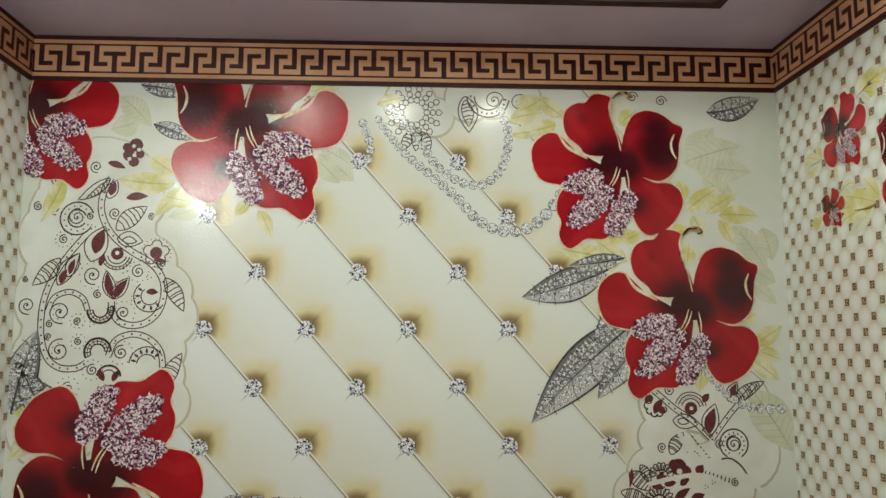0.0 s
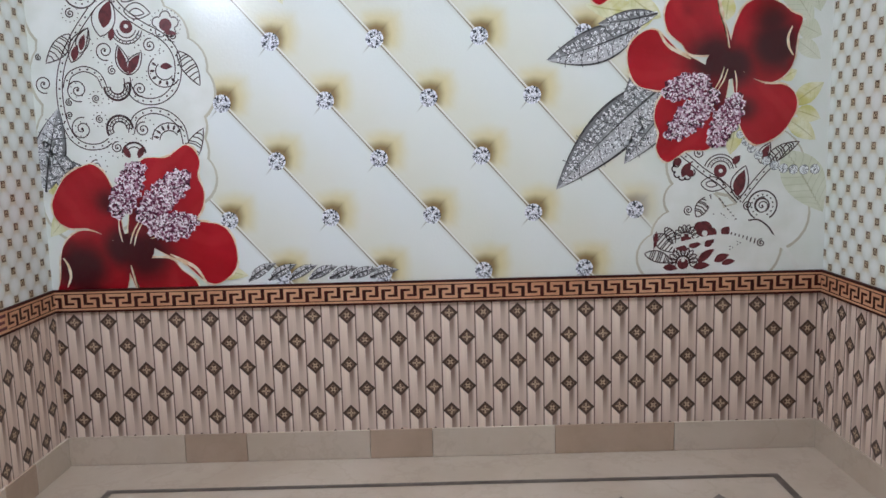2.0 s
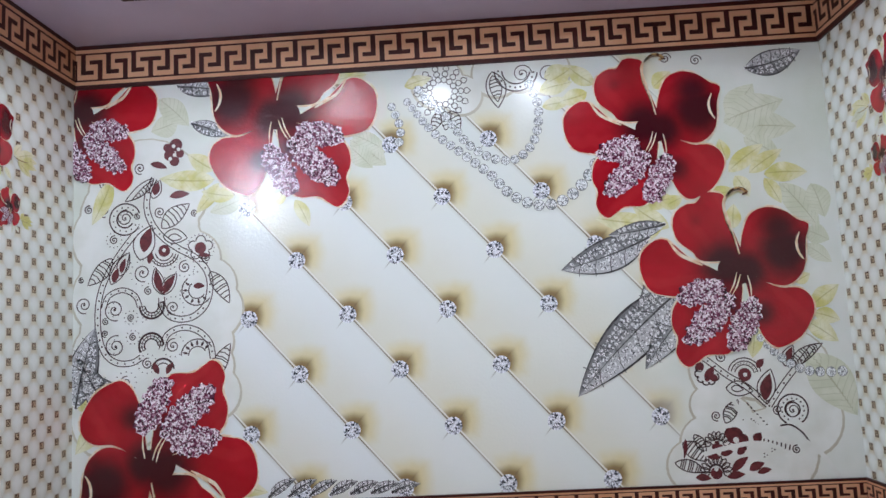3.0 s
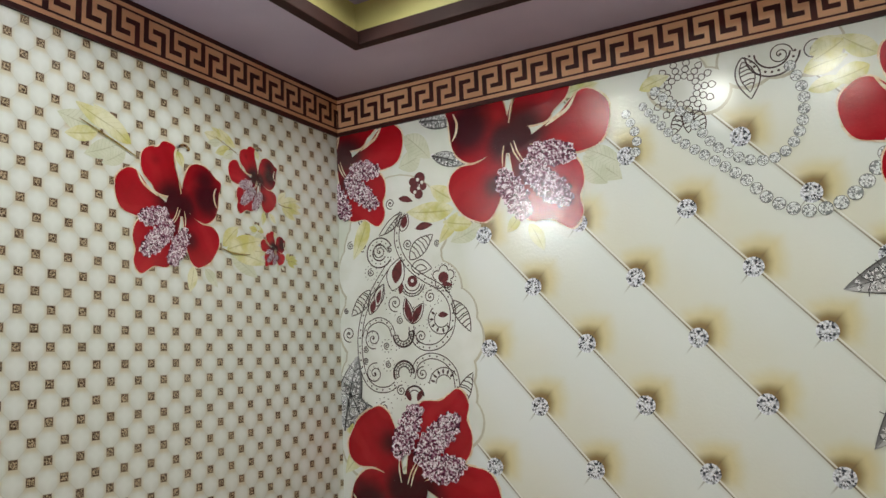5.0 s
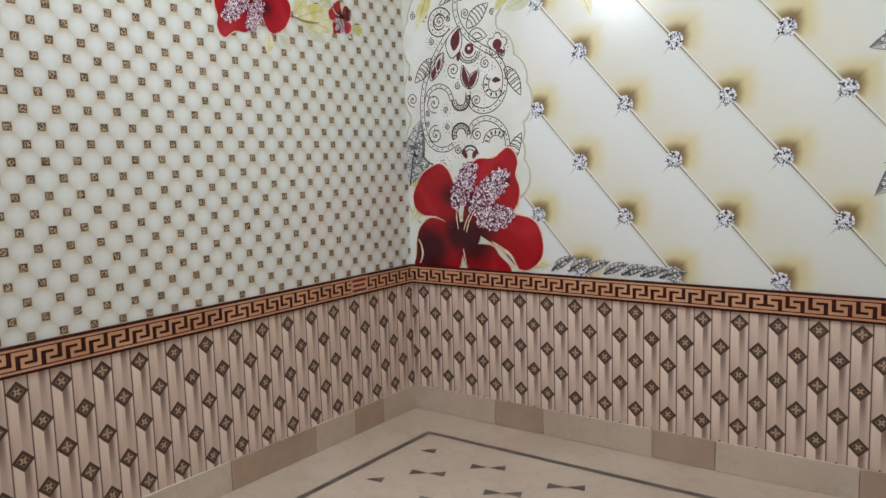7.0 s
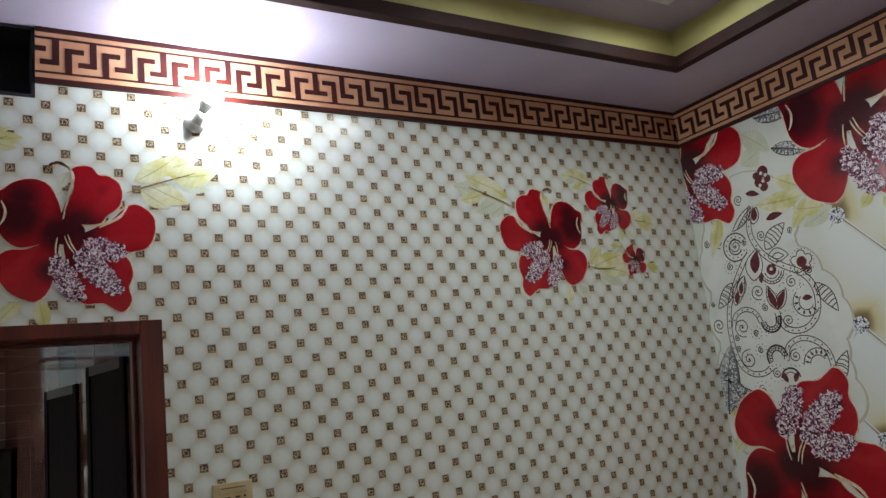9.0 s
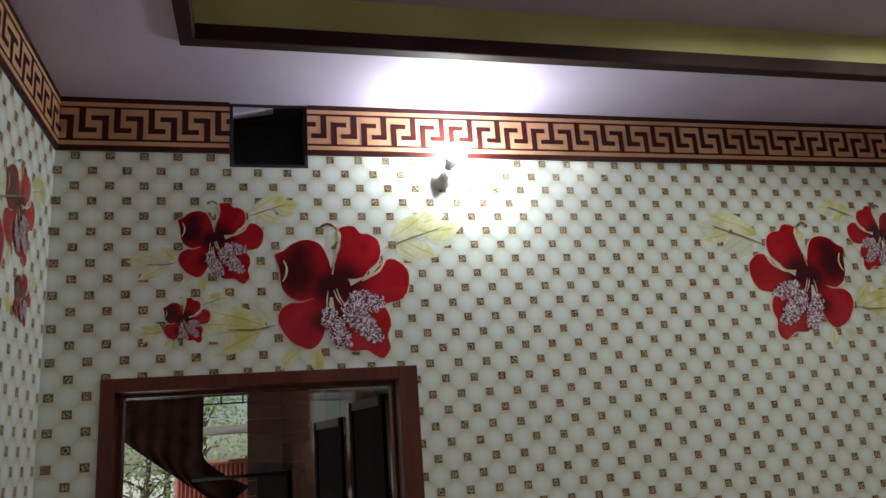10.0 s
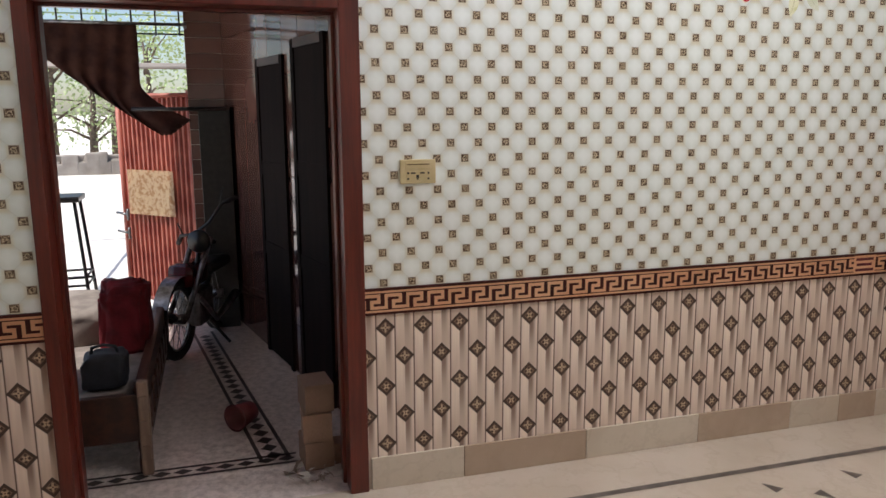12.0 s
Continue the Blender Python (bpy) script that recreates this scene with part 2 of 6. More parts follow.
MAT["stamen_base"] = material("print_lilac", lambda: mix(smooth(noise_of(60, 2), 0.4, 0.6), srgb(92, 34, 58), srgb(140, 84, 108)), 0.17)
MAT["jewel"] = material("print_leaf_stone", lambda: mix(below(island(), 0.27), mix(smooth(island(), 0.27, 0.8), srgb(160, 161, 164), srgb(252, 252, 254)), mix(smooth(island(), 0.0, 0.27), srgb(46, 46, 50), srgb(112, 112, 116))), 0.17)
MAT["bead_rim"] = material("print_bead_rim", lambda: mix(smooth(noise_of(40, 2), 0.4, 0.6), srgb(112, 114, 112), srgb(164, 166, 162)), 0.17)
MAT["silver"] = material("print_silver_leaf", lambda: mix(smooth(uv()[1] + noise_of(40, 2) * 0.5, 0.5, 1.0), srgb(120, 120, 122), srgb(196, 196, 198)), 0.3)
MAT["silver_dark"] = material("print_silver_edge", lambda: mix(smooth(noise_of(30, 2), 0.4, 0.6), srgb(44, 42, 44), srgb(78, 75, 76)), 0.3)
MAT["lace"] = material("print_lace_ground", lambda: mix(smooth(noise_of(6, 3), 0.3, 0.7), srgb(238, 240, 236), srgb(226, 228, 220)), 0.17)
MAT["lace_line"] = material("print_lace_line", lambda: mix(smooth(noise_of(50, 2), 0.4, 0.7), srgb(70, 46, 44), srgb(40, 22, 24)), 0.3)
MAT["lace_red"] = material("print_lace_maroon", lambda: mix(smooth(noise_of(40, 2), 0.4, 0.7), srgb(104, 40, 46), srgb(78, 26, 32)), 0.3)
MAT["filament"] = material("print_gold_filament", lambda: mix(smooth(noise_of(30, 2), 0.4, 0.6), srgb(226, 196, 160), srgb(240, 226, 204)), 0.3)
MAT["stalk"] = material("print_leaf_stalk", lambda: mix(smooth(noise_of(60, 2), 0.4, 0.6), srgb(120, 98, 44), srgb(160, 140, 70)), 0.3)
MAT["curl"] = material("print_curl", lambda: mix(smooth(noise_of(60, 2), 0.45, 0.6), srgb(72, 34, 24), srgb(196, 160, 100)), 0.3)
MAT["key_gold"] = material("border_gold", lambda: mix(smooth(noise_of(4, 4), 0.3, 0.7), srgb(206, 150, 112), srgb(222, 172, 134)), 0.35, bump=paper_grain, bump_distance=0.0006)
MAT["key_dark"] = material("border_dark", lambda: mix(smooth(noise_of(9, 3), 0.3, 0.7), srgb(48, 11, 8), srgb(66, 17, 12)), 0.45, spec=0.3)
MAT["ceiling"] = material("lilac_paint", lambda: mix(smooth(noise_of(2.2, 4), 0.3, 0.7), srgb(196, 184, 208), srgb(186, 174, 200)), 0.55, bump=lambda: noise_of(90, 3), bump_distance=0.001)
MAT["olive"] = material("olive_yellow_paint", lambda: mix(smooth(noise_of(2.5, 4), 0.3, 0.7), srgb(204, 196, 132), srgb(190, 182, 118)), 0.5, bump=lambda: noise_of(90, 3), bump_distance=0.001)
MAT["rim"] = material("dark_brown_paint", lambda: mix(smooth(noise_of(5, 3), 0.3, 0.7), srgb(44, 26, 26), srgb(58, 36, 34)), 0.65, spec=0.2)
MAT["plaster"] = material("plaster", lambda: mix(smooth(noise_of(1.5, 5), 0.3, 0.7), srgb(200, 190, 176), srgb(176, 164, 150)), 0.8)
MAT["hall_white"] = material("whitewash", lambda: mix(smooth(noise_of(1.5, 5), 0.3, 0.7), srgb(238, 233, 226), srgb(222, 216, 208)), 0.8)
MAT["marble"] = material("cream_marble", marble_paint(srgb(216, 204, 188), srgb(200, 186, 168)), 0.22)
MAT["marble_tan"] = material("tan_marble", marble_paint(srgb(190, 168, 148), srgb(172, 150, 131)), 0.25)
MAT["inlay"] = material("grey_inlay", lambda: mix(smooth(noise_of(14, 4), 0.3, 0.7), srgb(108, 98, 90), srgb(84, 76, 70)), 0.3)
MAT["grout"] = material("grout", lambda: mix(smooth(noise_of(20, 3), 0.3, 0.7), srgb(150, 138, 122), srgb(128, 116, 102)), 0.8)
MAT["wood"] = material("red_brown_varnished_wood", lambda: mix(smooth(noise_of(22, 5, 0.6, stretch=(1, 1, 0.08)), 0.3, 0.7), srgb(104, 40, 28), srgb(70, 24, 18)), 0.28, bump=lambda: noise_of(60, 3, 0.5, stretch=(1, 1, 0.06)), bump_distance=0.0006)
MAT["wood_dark"] = material("dark_stained_wood", lambda: mix(smooth(noise_of(18, 5, 0.6, stretch=(0.1, 1, 1)), 0.3, 0.7), srgb(70, 40, 28), srgb(44, 24, 18)), 0.4)
MAT["black_hole"] = material("matte_black", lambda: mix(smooth(noise_of(8, 3), 0.3, 0.7), srgb(30, 29, 36), srgb(38, 37, 44)), 0.8)
MAT["black"] = material("black_enamel", lambda: mix(smooth(noise_of(30, 3), 0.3, 0.7), srgb(24, 23, 23), srgb(38, 36, 35)), 0.35)
MAT["rubber"] = material("rubber", lambda: mix(smooth(noise_of(40, 3), 0.3, 0.7), srgb(26, 25, 25), srgb(44, 42, 40)), 0.8)
MAT["steel"] = material("worn_steel", lambda: mix(smooth(noise_of(25, 3), 0.3, 0.7), srgb(150, 150, 152), srgb(110, 108, 106)), 0.3, metal=1.0)
MAT["tank_red"] = material("motorcycle_red", lambda: mix(smooth(noise_of(10, 3), 0.3, 0.7), srgb(84, 18, 20), srgb(60, 12, 16)), 0.2)
MAT["switch"] = material("ivory_plastic", lambda: mix(smooth(noise_of(14, 3), 0.3, 0.7), srgb(206, 188, 146), srgb(192, 172, 128)), 0.35)
MAT["switch_dark"] = material("brown_plastic", lambda: mix(smooth(noise_of(14, 3), 0.3, 0.7), srgb(120, 98, 66), srgb(98, 78, 52)), 0.4)
MAT["white_metal"] = material("white_enamel", lambda: mix(smooth(noise_of(20, 3), 0.3, 0.7), srgb(236, 236, 234), srgb(222, 222, 220)), 0.4)
MAT["glow"] = material("downlight_diffuser", (0.9, 0.9, 0.9), 0.4, emission=(1.0, 0.97, 0.92, 12.0))
MAT["bulb"] = material("glowing_bulb", (0.9, 0.9, 0.9), 0.3, emission=(0.92, 0.97, 1.0, 820.0))
MAT["tile_wall"] = material("glossy_brown_tile", lambda: mix(smooth(noise_of(3, 5), 0.3, 0.7) * 0.4 + object_random() * 0.6, srgb(122, 88, 78), srgb(72, 48, 44)), 0.09)
MAT["hall_floor"] = material("terrazzo", lambda: mix(smooth(noise_of(22, 5, 0.7), 0.35, 0.68), srgb(212, 198, 190), srgb(176, 162, 154)), 0.3)
MAT["hall_dark"] = material("dark_inlay", lambda: mix(smooth(noise_of(22, 4), 0.3, 0.7), srgb(62, 50, 46), srgb(48, 38, 36)), 0.35)
MAT["gate"] = material("red_oxide_gate_paint", lambda: mix(smooth(noise_of(6, 5), 0.3, 0.7), srgb(188, 112, 96), srgb(158, 82, 70)), 0.5)
MAT["card"] = material("faded_printed_notice", lambda: mix(smooth(noise_of(24, 4, 0.7), 0.45, 0.6), srgb(236, 214, 178), srgb(204, 160, 116)), 0.8)
MAT["curtain"] = material("dark_brown_cloth", lambda: mix(smooth(noise_of(9, 4), 0.3, 0.7), srgb(98, 64, 54), srgb(70, 44, 38)), 0.95, bump=lambda: noise_of(300, 2), bump_distance=0.001)
MAT["maroon"] = material("maroon_cloth", lambda: mix(smooth(noise_of(12, 4), 0.3, 0.7), srgb(118, 26, 36), srgb(84, 16, 26)), 0.95, bump=lambda: noise_of(200, 2), bump_distance=0.001)
MAT["grey_cloth"] = material("grey_bedding", lambda: mix(smooth(noise_of(8, 4), 0.3, 0.7), srgb(150, 140, 132), srgb(120, 110, 104)), 0.95, bump=lambda: noise_of(150, 3), bump_distance=0.002)
MAT["bag"] = material("black_bag_cloth", lambda: mix(smooth(noise_of(20, 4), 0.3, 0.7), srgb(26, 26, 32), srgb(40, 40, 48)), 0.6)
MAT["bucket"] = material("dull_maroon_plastic", lambda: mix(smooth(noise_of(12, 4), 0.3, 0.7), srgb(120, 52, 56), srgb(92, 38, 42)), 0.5)
MAT["block"] = material("sandy_concrete_block", lambda: mix(object_random() * 0.6 + noise_of(18, 5, 0.7) * 0.4, srgb(168, 138, 116), srgb(124, 100, 86)), 0.9, bump=lambda: noise_of(70, 4), bump_distance=0.004)
MAT["scrap"] = material("paper_scraps", lambda: mix(island(), srgb(206, 200, 190), srgb(120, 100, 84)), 0.8)
MAT["sand"] = material("pale_courtyard", lambda: mix(smooth(noise_of(1.1, 6), 0.3, 0.7), srgb(240, 233, 224), srgb(228, 219, 208)), 0.9)
MAT["bush"] = material("foliage", lambda: mix(island(), srgb(198, 210, 160), srgb(140, 164, 104)), 0.6)
MAT["bark"] = material("bark", lambda: mix(smooth(noise_of(14, 5), 0.3, 0.7), srgb(120, 104, 90), srgb(86, 72, 60)), 0.9)
MAT["green_glass"] = material("green_fibreglass_sheet", lambda: mix(smooth(noise_of(7, 4), 0.4, 0.65), srgb(150, 204, 140), srgb(214, 232, 170)), 0.5)
MAT["green_glass"].node_tree.nodes["Principled BSDF"].inputs["Transmission Weight"].default_value = 0.9
MAT["wood_pale"] = material("worn_pale_wood", lambda: mix(smooth(noise_of(20, 5, 0.6, stretch=(1, 1, 0.1)), 0.3, 0.7), srgb(150, 126, 108), srgb(112, 90, 76)), 0.5)
MAT["door_black"] = material("brown_black_door_paint", lambda: mix(smooth(noise_of(12, 4, 0.6, stretch=(1, 1, 0.1)), 0.3, 0.7), srgb(20, 13, 12), srgb(30, 20, 18)), 0.75, spec=0.08)
MAT["concrete"] = material("weathered_concrete", lambda: mix(smooth(noise_of(2.2, 6), 0.3, 0.7), srgb(176, 166, 156), srgb(146, 136, 126)), 0.9)


# ---------------------------------------------------------------- mesh helpers
def finish(name, bm, mat, parent=None, label=""):
    me = bpy.data.meshes.new(name)
    bm.normal_update()
    bm.to_mesh(me)
    bm.free()
    for m in (mat if isinstance(mat, (list, tuple)) else [mat]):
        me.materials.append(MAT[m])
    ob = new(name, me)
    if parent:
        ob.parent = parent
    if label:
        ob["label"] = label
    return ob


def part(name, bm, mat, parent, label=""):
    return finish(name, bm, mat, parent, label)


def thing(name, label, category, group="", kind="", at=None):
    ob = new(name)
    ob.empty_display_size = 0.1
    if at:
        ob.location = at
    return tagged(ob, label, category, group, kind)


def box(bm, x0, x1, y0, y1, z0, z1, bevel=0.0, m=None):
    vs = bmesh.ops.create_cube(bm, size=1.0)["verts"]
    for v in vs:
        v.co = Vector((x0 + (v.co.x + 0.5) * (x1 - x0), y0 + (v.co.y + 0.5) * (y1 - y0), z0 + (v.co.z + 0.5) * (z1 - z0)))
    if bevel:
        es = list({e for v in vs for e in v.link_edges})
        got = bmesh.ops.bevel(bm, geom=es, offset=bevel, segments=2, affect="EDGES", profile=0.6)
        vs = list({v for f in got["faces"] for v in f.verts} | {v for v in vs if v.is_valid})
    if m is not None:
        for v in vs:
            v.co = m @ v.co
    return vs


def boxed(*args, bevel=0.0, m=None):
    bm = bmesh.new()
    box(bm, *args, bevel=bevel, m=m)
    return bm


def tube(bm, pts, r, seg=8, close=False):
    """A round bar along points; r: one radius or one for each point."""
    pts = [Vector(p) for p in pts]
    rings = []
    for i, p in enumerate(pts):
        a = pts[i - 1] if (i or close) else p
        b = pts[(i + 1) % len(pts)] if (i < len(pts) - 1 or close) else p
        t = (b - a).normalized()
        n = t.orthogonal().normalized() if not rings else (prev - prev.dot(t) * t).normalized()
        prev = n
        c = t.cross(n)
        rr = r[i] if isinstance(r, (list, tuple)) else r
        rings.append([bm.verts.new(p + rr * (math.cos(k * 2 * math.pi / seg) * n + math.sin(k * 2 * math.pi / seg) * c)) for k in range(seg)])
    for i in range(len(rings) - (0 if close else 1)):
        A, B = rings[i], rings[(i + 1) % len(rings)]
        for k in range(seg):
            bm.faces.new((A[k], A[(k + 1) % seg], B[(k + 1) % seg], B[k])).smooth = True
    if not close:
        bm.faces.new(rings[0][::-1])
        bm.faces.new(rings[-1])


def lathe(bm, profile, seg=24, m=None):
    rings = []
    for r, z in profile:
        rings.append([bm.verts.new((r * math.cos(k * 2 * math.pi / seg), r * math.sin(k * 2 * math.pi / seg), z)) for k in range(seg)])
    for A, B in zip(rings, rings[1:]):
        for k in range(seg):
            bm.faces.new((A[k], A[(k + 1) % seg], B[(k + 1) % seg], B[k])).smooth = True
    if m is not None:
        for ring in rings:
            for v in ring:
                v.co = m @ v.co


# frames of the walls: (u along the wall, v up, w out into the room)
def on_north(u, v, w): return Vector((u, -w, v))
def on_west(u, v, w): return Vector((w, u, v))
def on_east(u, v, w): return Vector((W - w, u, v))
def on_south(u, v, w): return Vector((u, -L + w, v))


FLIP = {on_north: False, on_west: True, on_east: False, on_south: True}


class Sheet:
    """Flat printed shapes on a wall, cut to the room and the paper's edges."""

    def __init__(self, wall, lo=(-9, LOW1 - 0.02), hi=(9, TOP0 + 0.02)):
        self.bm, self.wall = bmesh.new(), wall
        self.uv, self.lo, self.hi = self.bm.loops.layers.uv.new("UVMap"), lo, hi

    def face(self, pts, w, uvs=None):
        vs = [self.bm.verts.new(self.wall(u, v, w)) for u, v in pts]
        f = self.bm.faces.new(vs)
        want = self.wall(0, 0, 1) - self.wall(0, 0, 0)
        f.normal_update()
        if uvs:
            for lp, q in zip(f.loops, uvs):
                lp[self.uv].uv = q
        if f.normal.dot(want) < 0:
            f.normal_flip()
        return f

    def cut(self):
        for lim, sign in ((self.lo, -1), (self.hi, 1)):
            for axis in (0, 1):
                u, v = (lim[0], 0) if axis == 0 else (0, lim[1])
                co = self.wall(u, v, 0)
                no = (self.wall(sign, 0, 0) if axis == 0 else self.wall(0, sign, 0)) - self.wall(0, 0, 0)
                bmesh.ops.bisect_plane(self.bm, geom=self.bm.verts[:] + self.bm.edges[:] + self.bm.faces[:], plane_co=co, plane_no=no, clear_outer=True)
        return self.bm


def ribbon(sheet, pts, width, w):
    """A flat line along points, tapering to nothing at neither end; width may be a function of 0..1."""
    pts = [Vector(p) for p in pts]
    left, right = [], []
    for i, p in enumerate(pts):
        t = (pts[min(i + 1, len(pts) - 1)] - pts[max(i - 1, 0)]).normalized()
        n = Vector((-t.y, t.x))
        h = (width(i / (len(pts) - 1)) if callable(width) else width) / 2
        left.append(p + n * h), right.append(p - n * h)
    for i in range(len(pts) - 1):
        sheet.face([right[i], right[i + 1], left[i + 1], left[i]], w)


def disc(sheet, u, v, r, w, n=14, squash=1.0, turn=0.0):
    pts = []
    for k in range(n):
        a = 2 * math.pi * k / n
        x, y = r * math.cos(a), r * squash * math.sin(a)
        pts.append((u + x * math.cos(turn) - y * math.sin(turn), v + x * math.sin(turn) + y * math.cos(turn)))
    sheet.face(pts, w)


def gem(sheet, u, v, r, w, rng, n=9, rings=3):
    """A cut stone as it is printed: rings of separate facets."""
    for k in range(rings):
        r0, r1 = r * k / rings, r * (k + 1) / rings
        m = max(4, n * (k + 1) // 2)
        spin = rng.random() * 3
        for j in range(m):
            a0, a1 = spin + 2 * math.pi * j / m, spin + 2 * math.pi * (j + 1) / m
            am = (a0 + a1) / 2
            if k == 0:
                pts = [(u, v), (u + r1 * math.cos(a0), v + r1 * math.sin(a0)), (u + r1 * math.cos(a1), v + r1 * math.sin(a1))]
                sheet.face(pts, w)
            else:
                sheet.face([(u + r0 * math.cos(a0), v + r0 * math.sin(a0)), (u + r1 * math.cos(am), v + r1 * math.sin(am)), (u + r0 * math.cos(a1), v + r0 * math.sin(a1))], w)
                sheet.face([(u + r0 * math.cos(a1), v + r0 * math.sin(a1)), (u + r1 * math.cos(am), v + r1 * math.sin(am)), (u + r1 * math.cos(am + 2 * math.pi / m), v + r1 * math.sin(am + 2 * math.pi / m))], w)


# ---------------------------------------------------------------- the room
def wall_box(name, x0, x1, y0, y1, z0, z1, mats=("plaster",), pick=None, label=""):
    bm = boxed(x0, x1, y0, y1, z0, z1)
    ob = finish(name, bm, list(mats))
    return tagged(ob, label, "wall", kind="structure")


T = 0.23
DY0, DY1, DZ = -4.302, -3.212, 2.047      # clear opening of the doorway
wall_box("wall_north", -T, W + T, 0.0, T, -0.05, 3.7, label="plastered masonry wall behind the floral mural")
wall_box("wall_east", W, W + T, -L, 0.0, -0.05, 3.7, label="masonry wall under quilted cream wallpaper")
wall_box("wall_south", -T, W + T, -L - T, -L, -0.05, 3.7, label="masonry wall under quilted cream wallpaper")
bm = bmesh.new()
box(bm, -T, 0, -3.13, 0, -0.05, 3.7)
box(bm, -T, 0, -L, -4.355, -0.05, 3.7)
box(bm, -T, 0, -4.355, -3.885, 2.10, 3.7)
box(bm, -T, 0, -3.555, -3.13, 2.10, 3.7)
box(bm, -T, 0, -3.885, -3.555, 2.10, 2.975)
box(bm, -T, 0, -3.885, -3.555, 3.275, 3.7)
tagged(finish("wall_west", bm, "plaster"), "masonry wall with a doorway and a black vent hole", "wall", kind="structure")


def paper(name, wall, u0, u1, v0, v1, mat, label, holes=()):
    """A sheet of paper pasted on a wall, 2 mm thick, round the holes (u0, u1, v0, v1)."""
    s = Sheet(wall, (-9, -1), (9, 9))
    us = sorted({u0, u1, *[h[k] for h in holes for k in (0, 1) if u0 < h[k] < u1]})
    vs = sorted({v0, v1, *[h[k] for h in holes for k in (2, 3) if v0 < h[k] < v1]})
    for a, b in zip(us, us[1:]):
        for c, d in zip(vs, vs[1:]):
            if not any(h[0] < (a + b) / 2 < h[1] and h[2] < (c + d) / 2 < h[3] for h in holes):
                s.face([(a, c), (b, c), (b, d), (a, d)], 0.002)
    return tagged(finish(name, s.bm, mat), label, "wallpaper", kind="structure")


door_hole, vent_hole = (-4.355, -3.13, -1, 2.10), (-3.885, -3.555, 2.975, 3.4)
quilt_label = "glossy cream quilted wallpaper with small brown square studs"
paper("wallpaper_west", on_west, -L, 0, LOW1 - 0.01, TOP0 + 0.01, "quilt_w", quilt_label, [door_hole, vent_hole])
paper("wallpaper_east", on_east, -L, 0, LOW1 - 0.01, TOP0 + 0.01, "quilt_w", quilt_label)
paper("wallpaper_south", on_south, 0, W, LOW1 - 0.01, TOP0 + 0.01, "quilt_n", quilt_label)
dado_label = "beige striped dado wallpaper with brown diamond knobs"
paper("dado_north", on_north, 0, W, SKIRT - 0.01, LOW0 + 0.01, "dado_n", dado_label)
paper("dado_west", on_west, -L, 0, SKIRT - 0.01, LOW0 + 0.01, "dado_w", dado_label, [door_hole])
paper("dado_east", on_east, -L, 0, SKIRT - 0.01, LOW0 + 0.01, "dado_w", dado_label)
paper("dado_south", on_south, 0, W, SKIRT - 0.01, LOW0 + 0.01, "dado_n", dado_label)


def key_bars(cols, half, first):
    """Upright bars of a meander as (column, stands, hook left, hook right): rows of hooks turn round every half columns."""
    bars, x, way = [], first, 1
    while x < cols + 8:
        n = half
        if way > 0:                      # hanging bar hooks right, standing bar hooks left
            for i in range(n):
                bars.append((x, False, i == 0, True)), bars.append((x + 4, True, True, i == n - 1))
                x += 6
            x += 2                       # from the shared standing bar at x - 4
        else:
            for i in range(n - 1):
                bars.append((x, False, True, False)), bars.append((x + 2, True, False, True))
                x += 6
        way = -way
    return bars


def border(name, wall, u0, u1, z0, z1, col, first, half, holes=(), w=0.012):
    """A printed meander border: gilt ground, dark edge lines and hooks."""
    h = z1 - z0
    rows = lambda f: z0 + f * h  # noqa: E731
    spans = []
    for a, b in [(u0, u1)]:
        cuts = [x for x in holes if a < x[1] and x[0] < b]
        for c in cuts:
            spans.append((a, c[0]))
            a = c[1]
        spans.append((a, b))
    root = thing(name, "gilt and dark brown meander border paper", "wallpaper border", "meander borders", "structure")
    ground = Sheet(wall, (-9, -1), (9, 9))
    dark = Sheet(wall, (-9, -1), (9, 9))
    for a, b in spans:
        pts = [(a, z0), (b, z0), (b, z1), (a, z1)]
        ground.face(pts, w + 0.002)
        for p, q in zip(pts, pts[1:] + pts[:1]):
            vs = [dark.bm.verts.new(wall(*p, 0.0)), dark.bm.verts.new(wall(*q, 0.0)), dark.bm.verts.new(wall(*q, w + 0.0035)), dark.bm.verts.new(wall(*p, w + 0.0035))]
            dark.bm.faces.new(vs)

        def bar(x0, x1, f0, f1):
            x0, x1 = max(x0, a), min(x1, b)
            if x1 - x0 > 0.0012:
                dark.face([(x0, rows(f0)), (x1, rows(f0)), (x1, rows(f1)), (x0, rows(f1))], w + 0.0035)
        for f0, f1 in ((0.0, 0.095), (0.175, 0.215), (0.785, 0.825), (0.905, 1.0)):
            bar(a, b, f0, f1)
        g0, g1 = 0.215, 0.785
        r = lambda k: g0 + (g1 - g0) * k  # noqa: E731
        for x, stands, left, right in key_bars((u1 - u0) / col + 60, half, first):
            xs = u0 + x * col
            if stands:
                bar(xs - 0.07 * col, xs + 1.07 * col, r(0.0), r(0.78))
                if left:
                    bar(xs - 2 * col, xs, r(0.61), r(0.778))
                if right:
                    bar(xs + col, xs + 3 * col, r(0.61), r(0.778))
            else:
                bar(xs - 0.07 * col, xs + 1.07 * col, r(0.20), r(1.0))
                if left:
                    bar(xs - 2 * col, xs, r(0.202), r(0.37))
                if right:
                    bar(xs + col, xs + 3 * col, r(0.202), r(0.37))
    part("ground", ground.bm, "key_gold", root)
    part("meander", dark.bm, "key_dark", root, "dark brown meander lines")
    return root


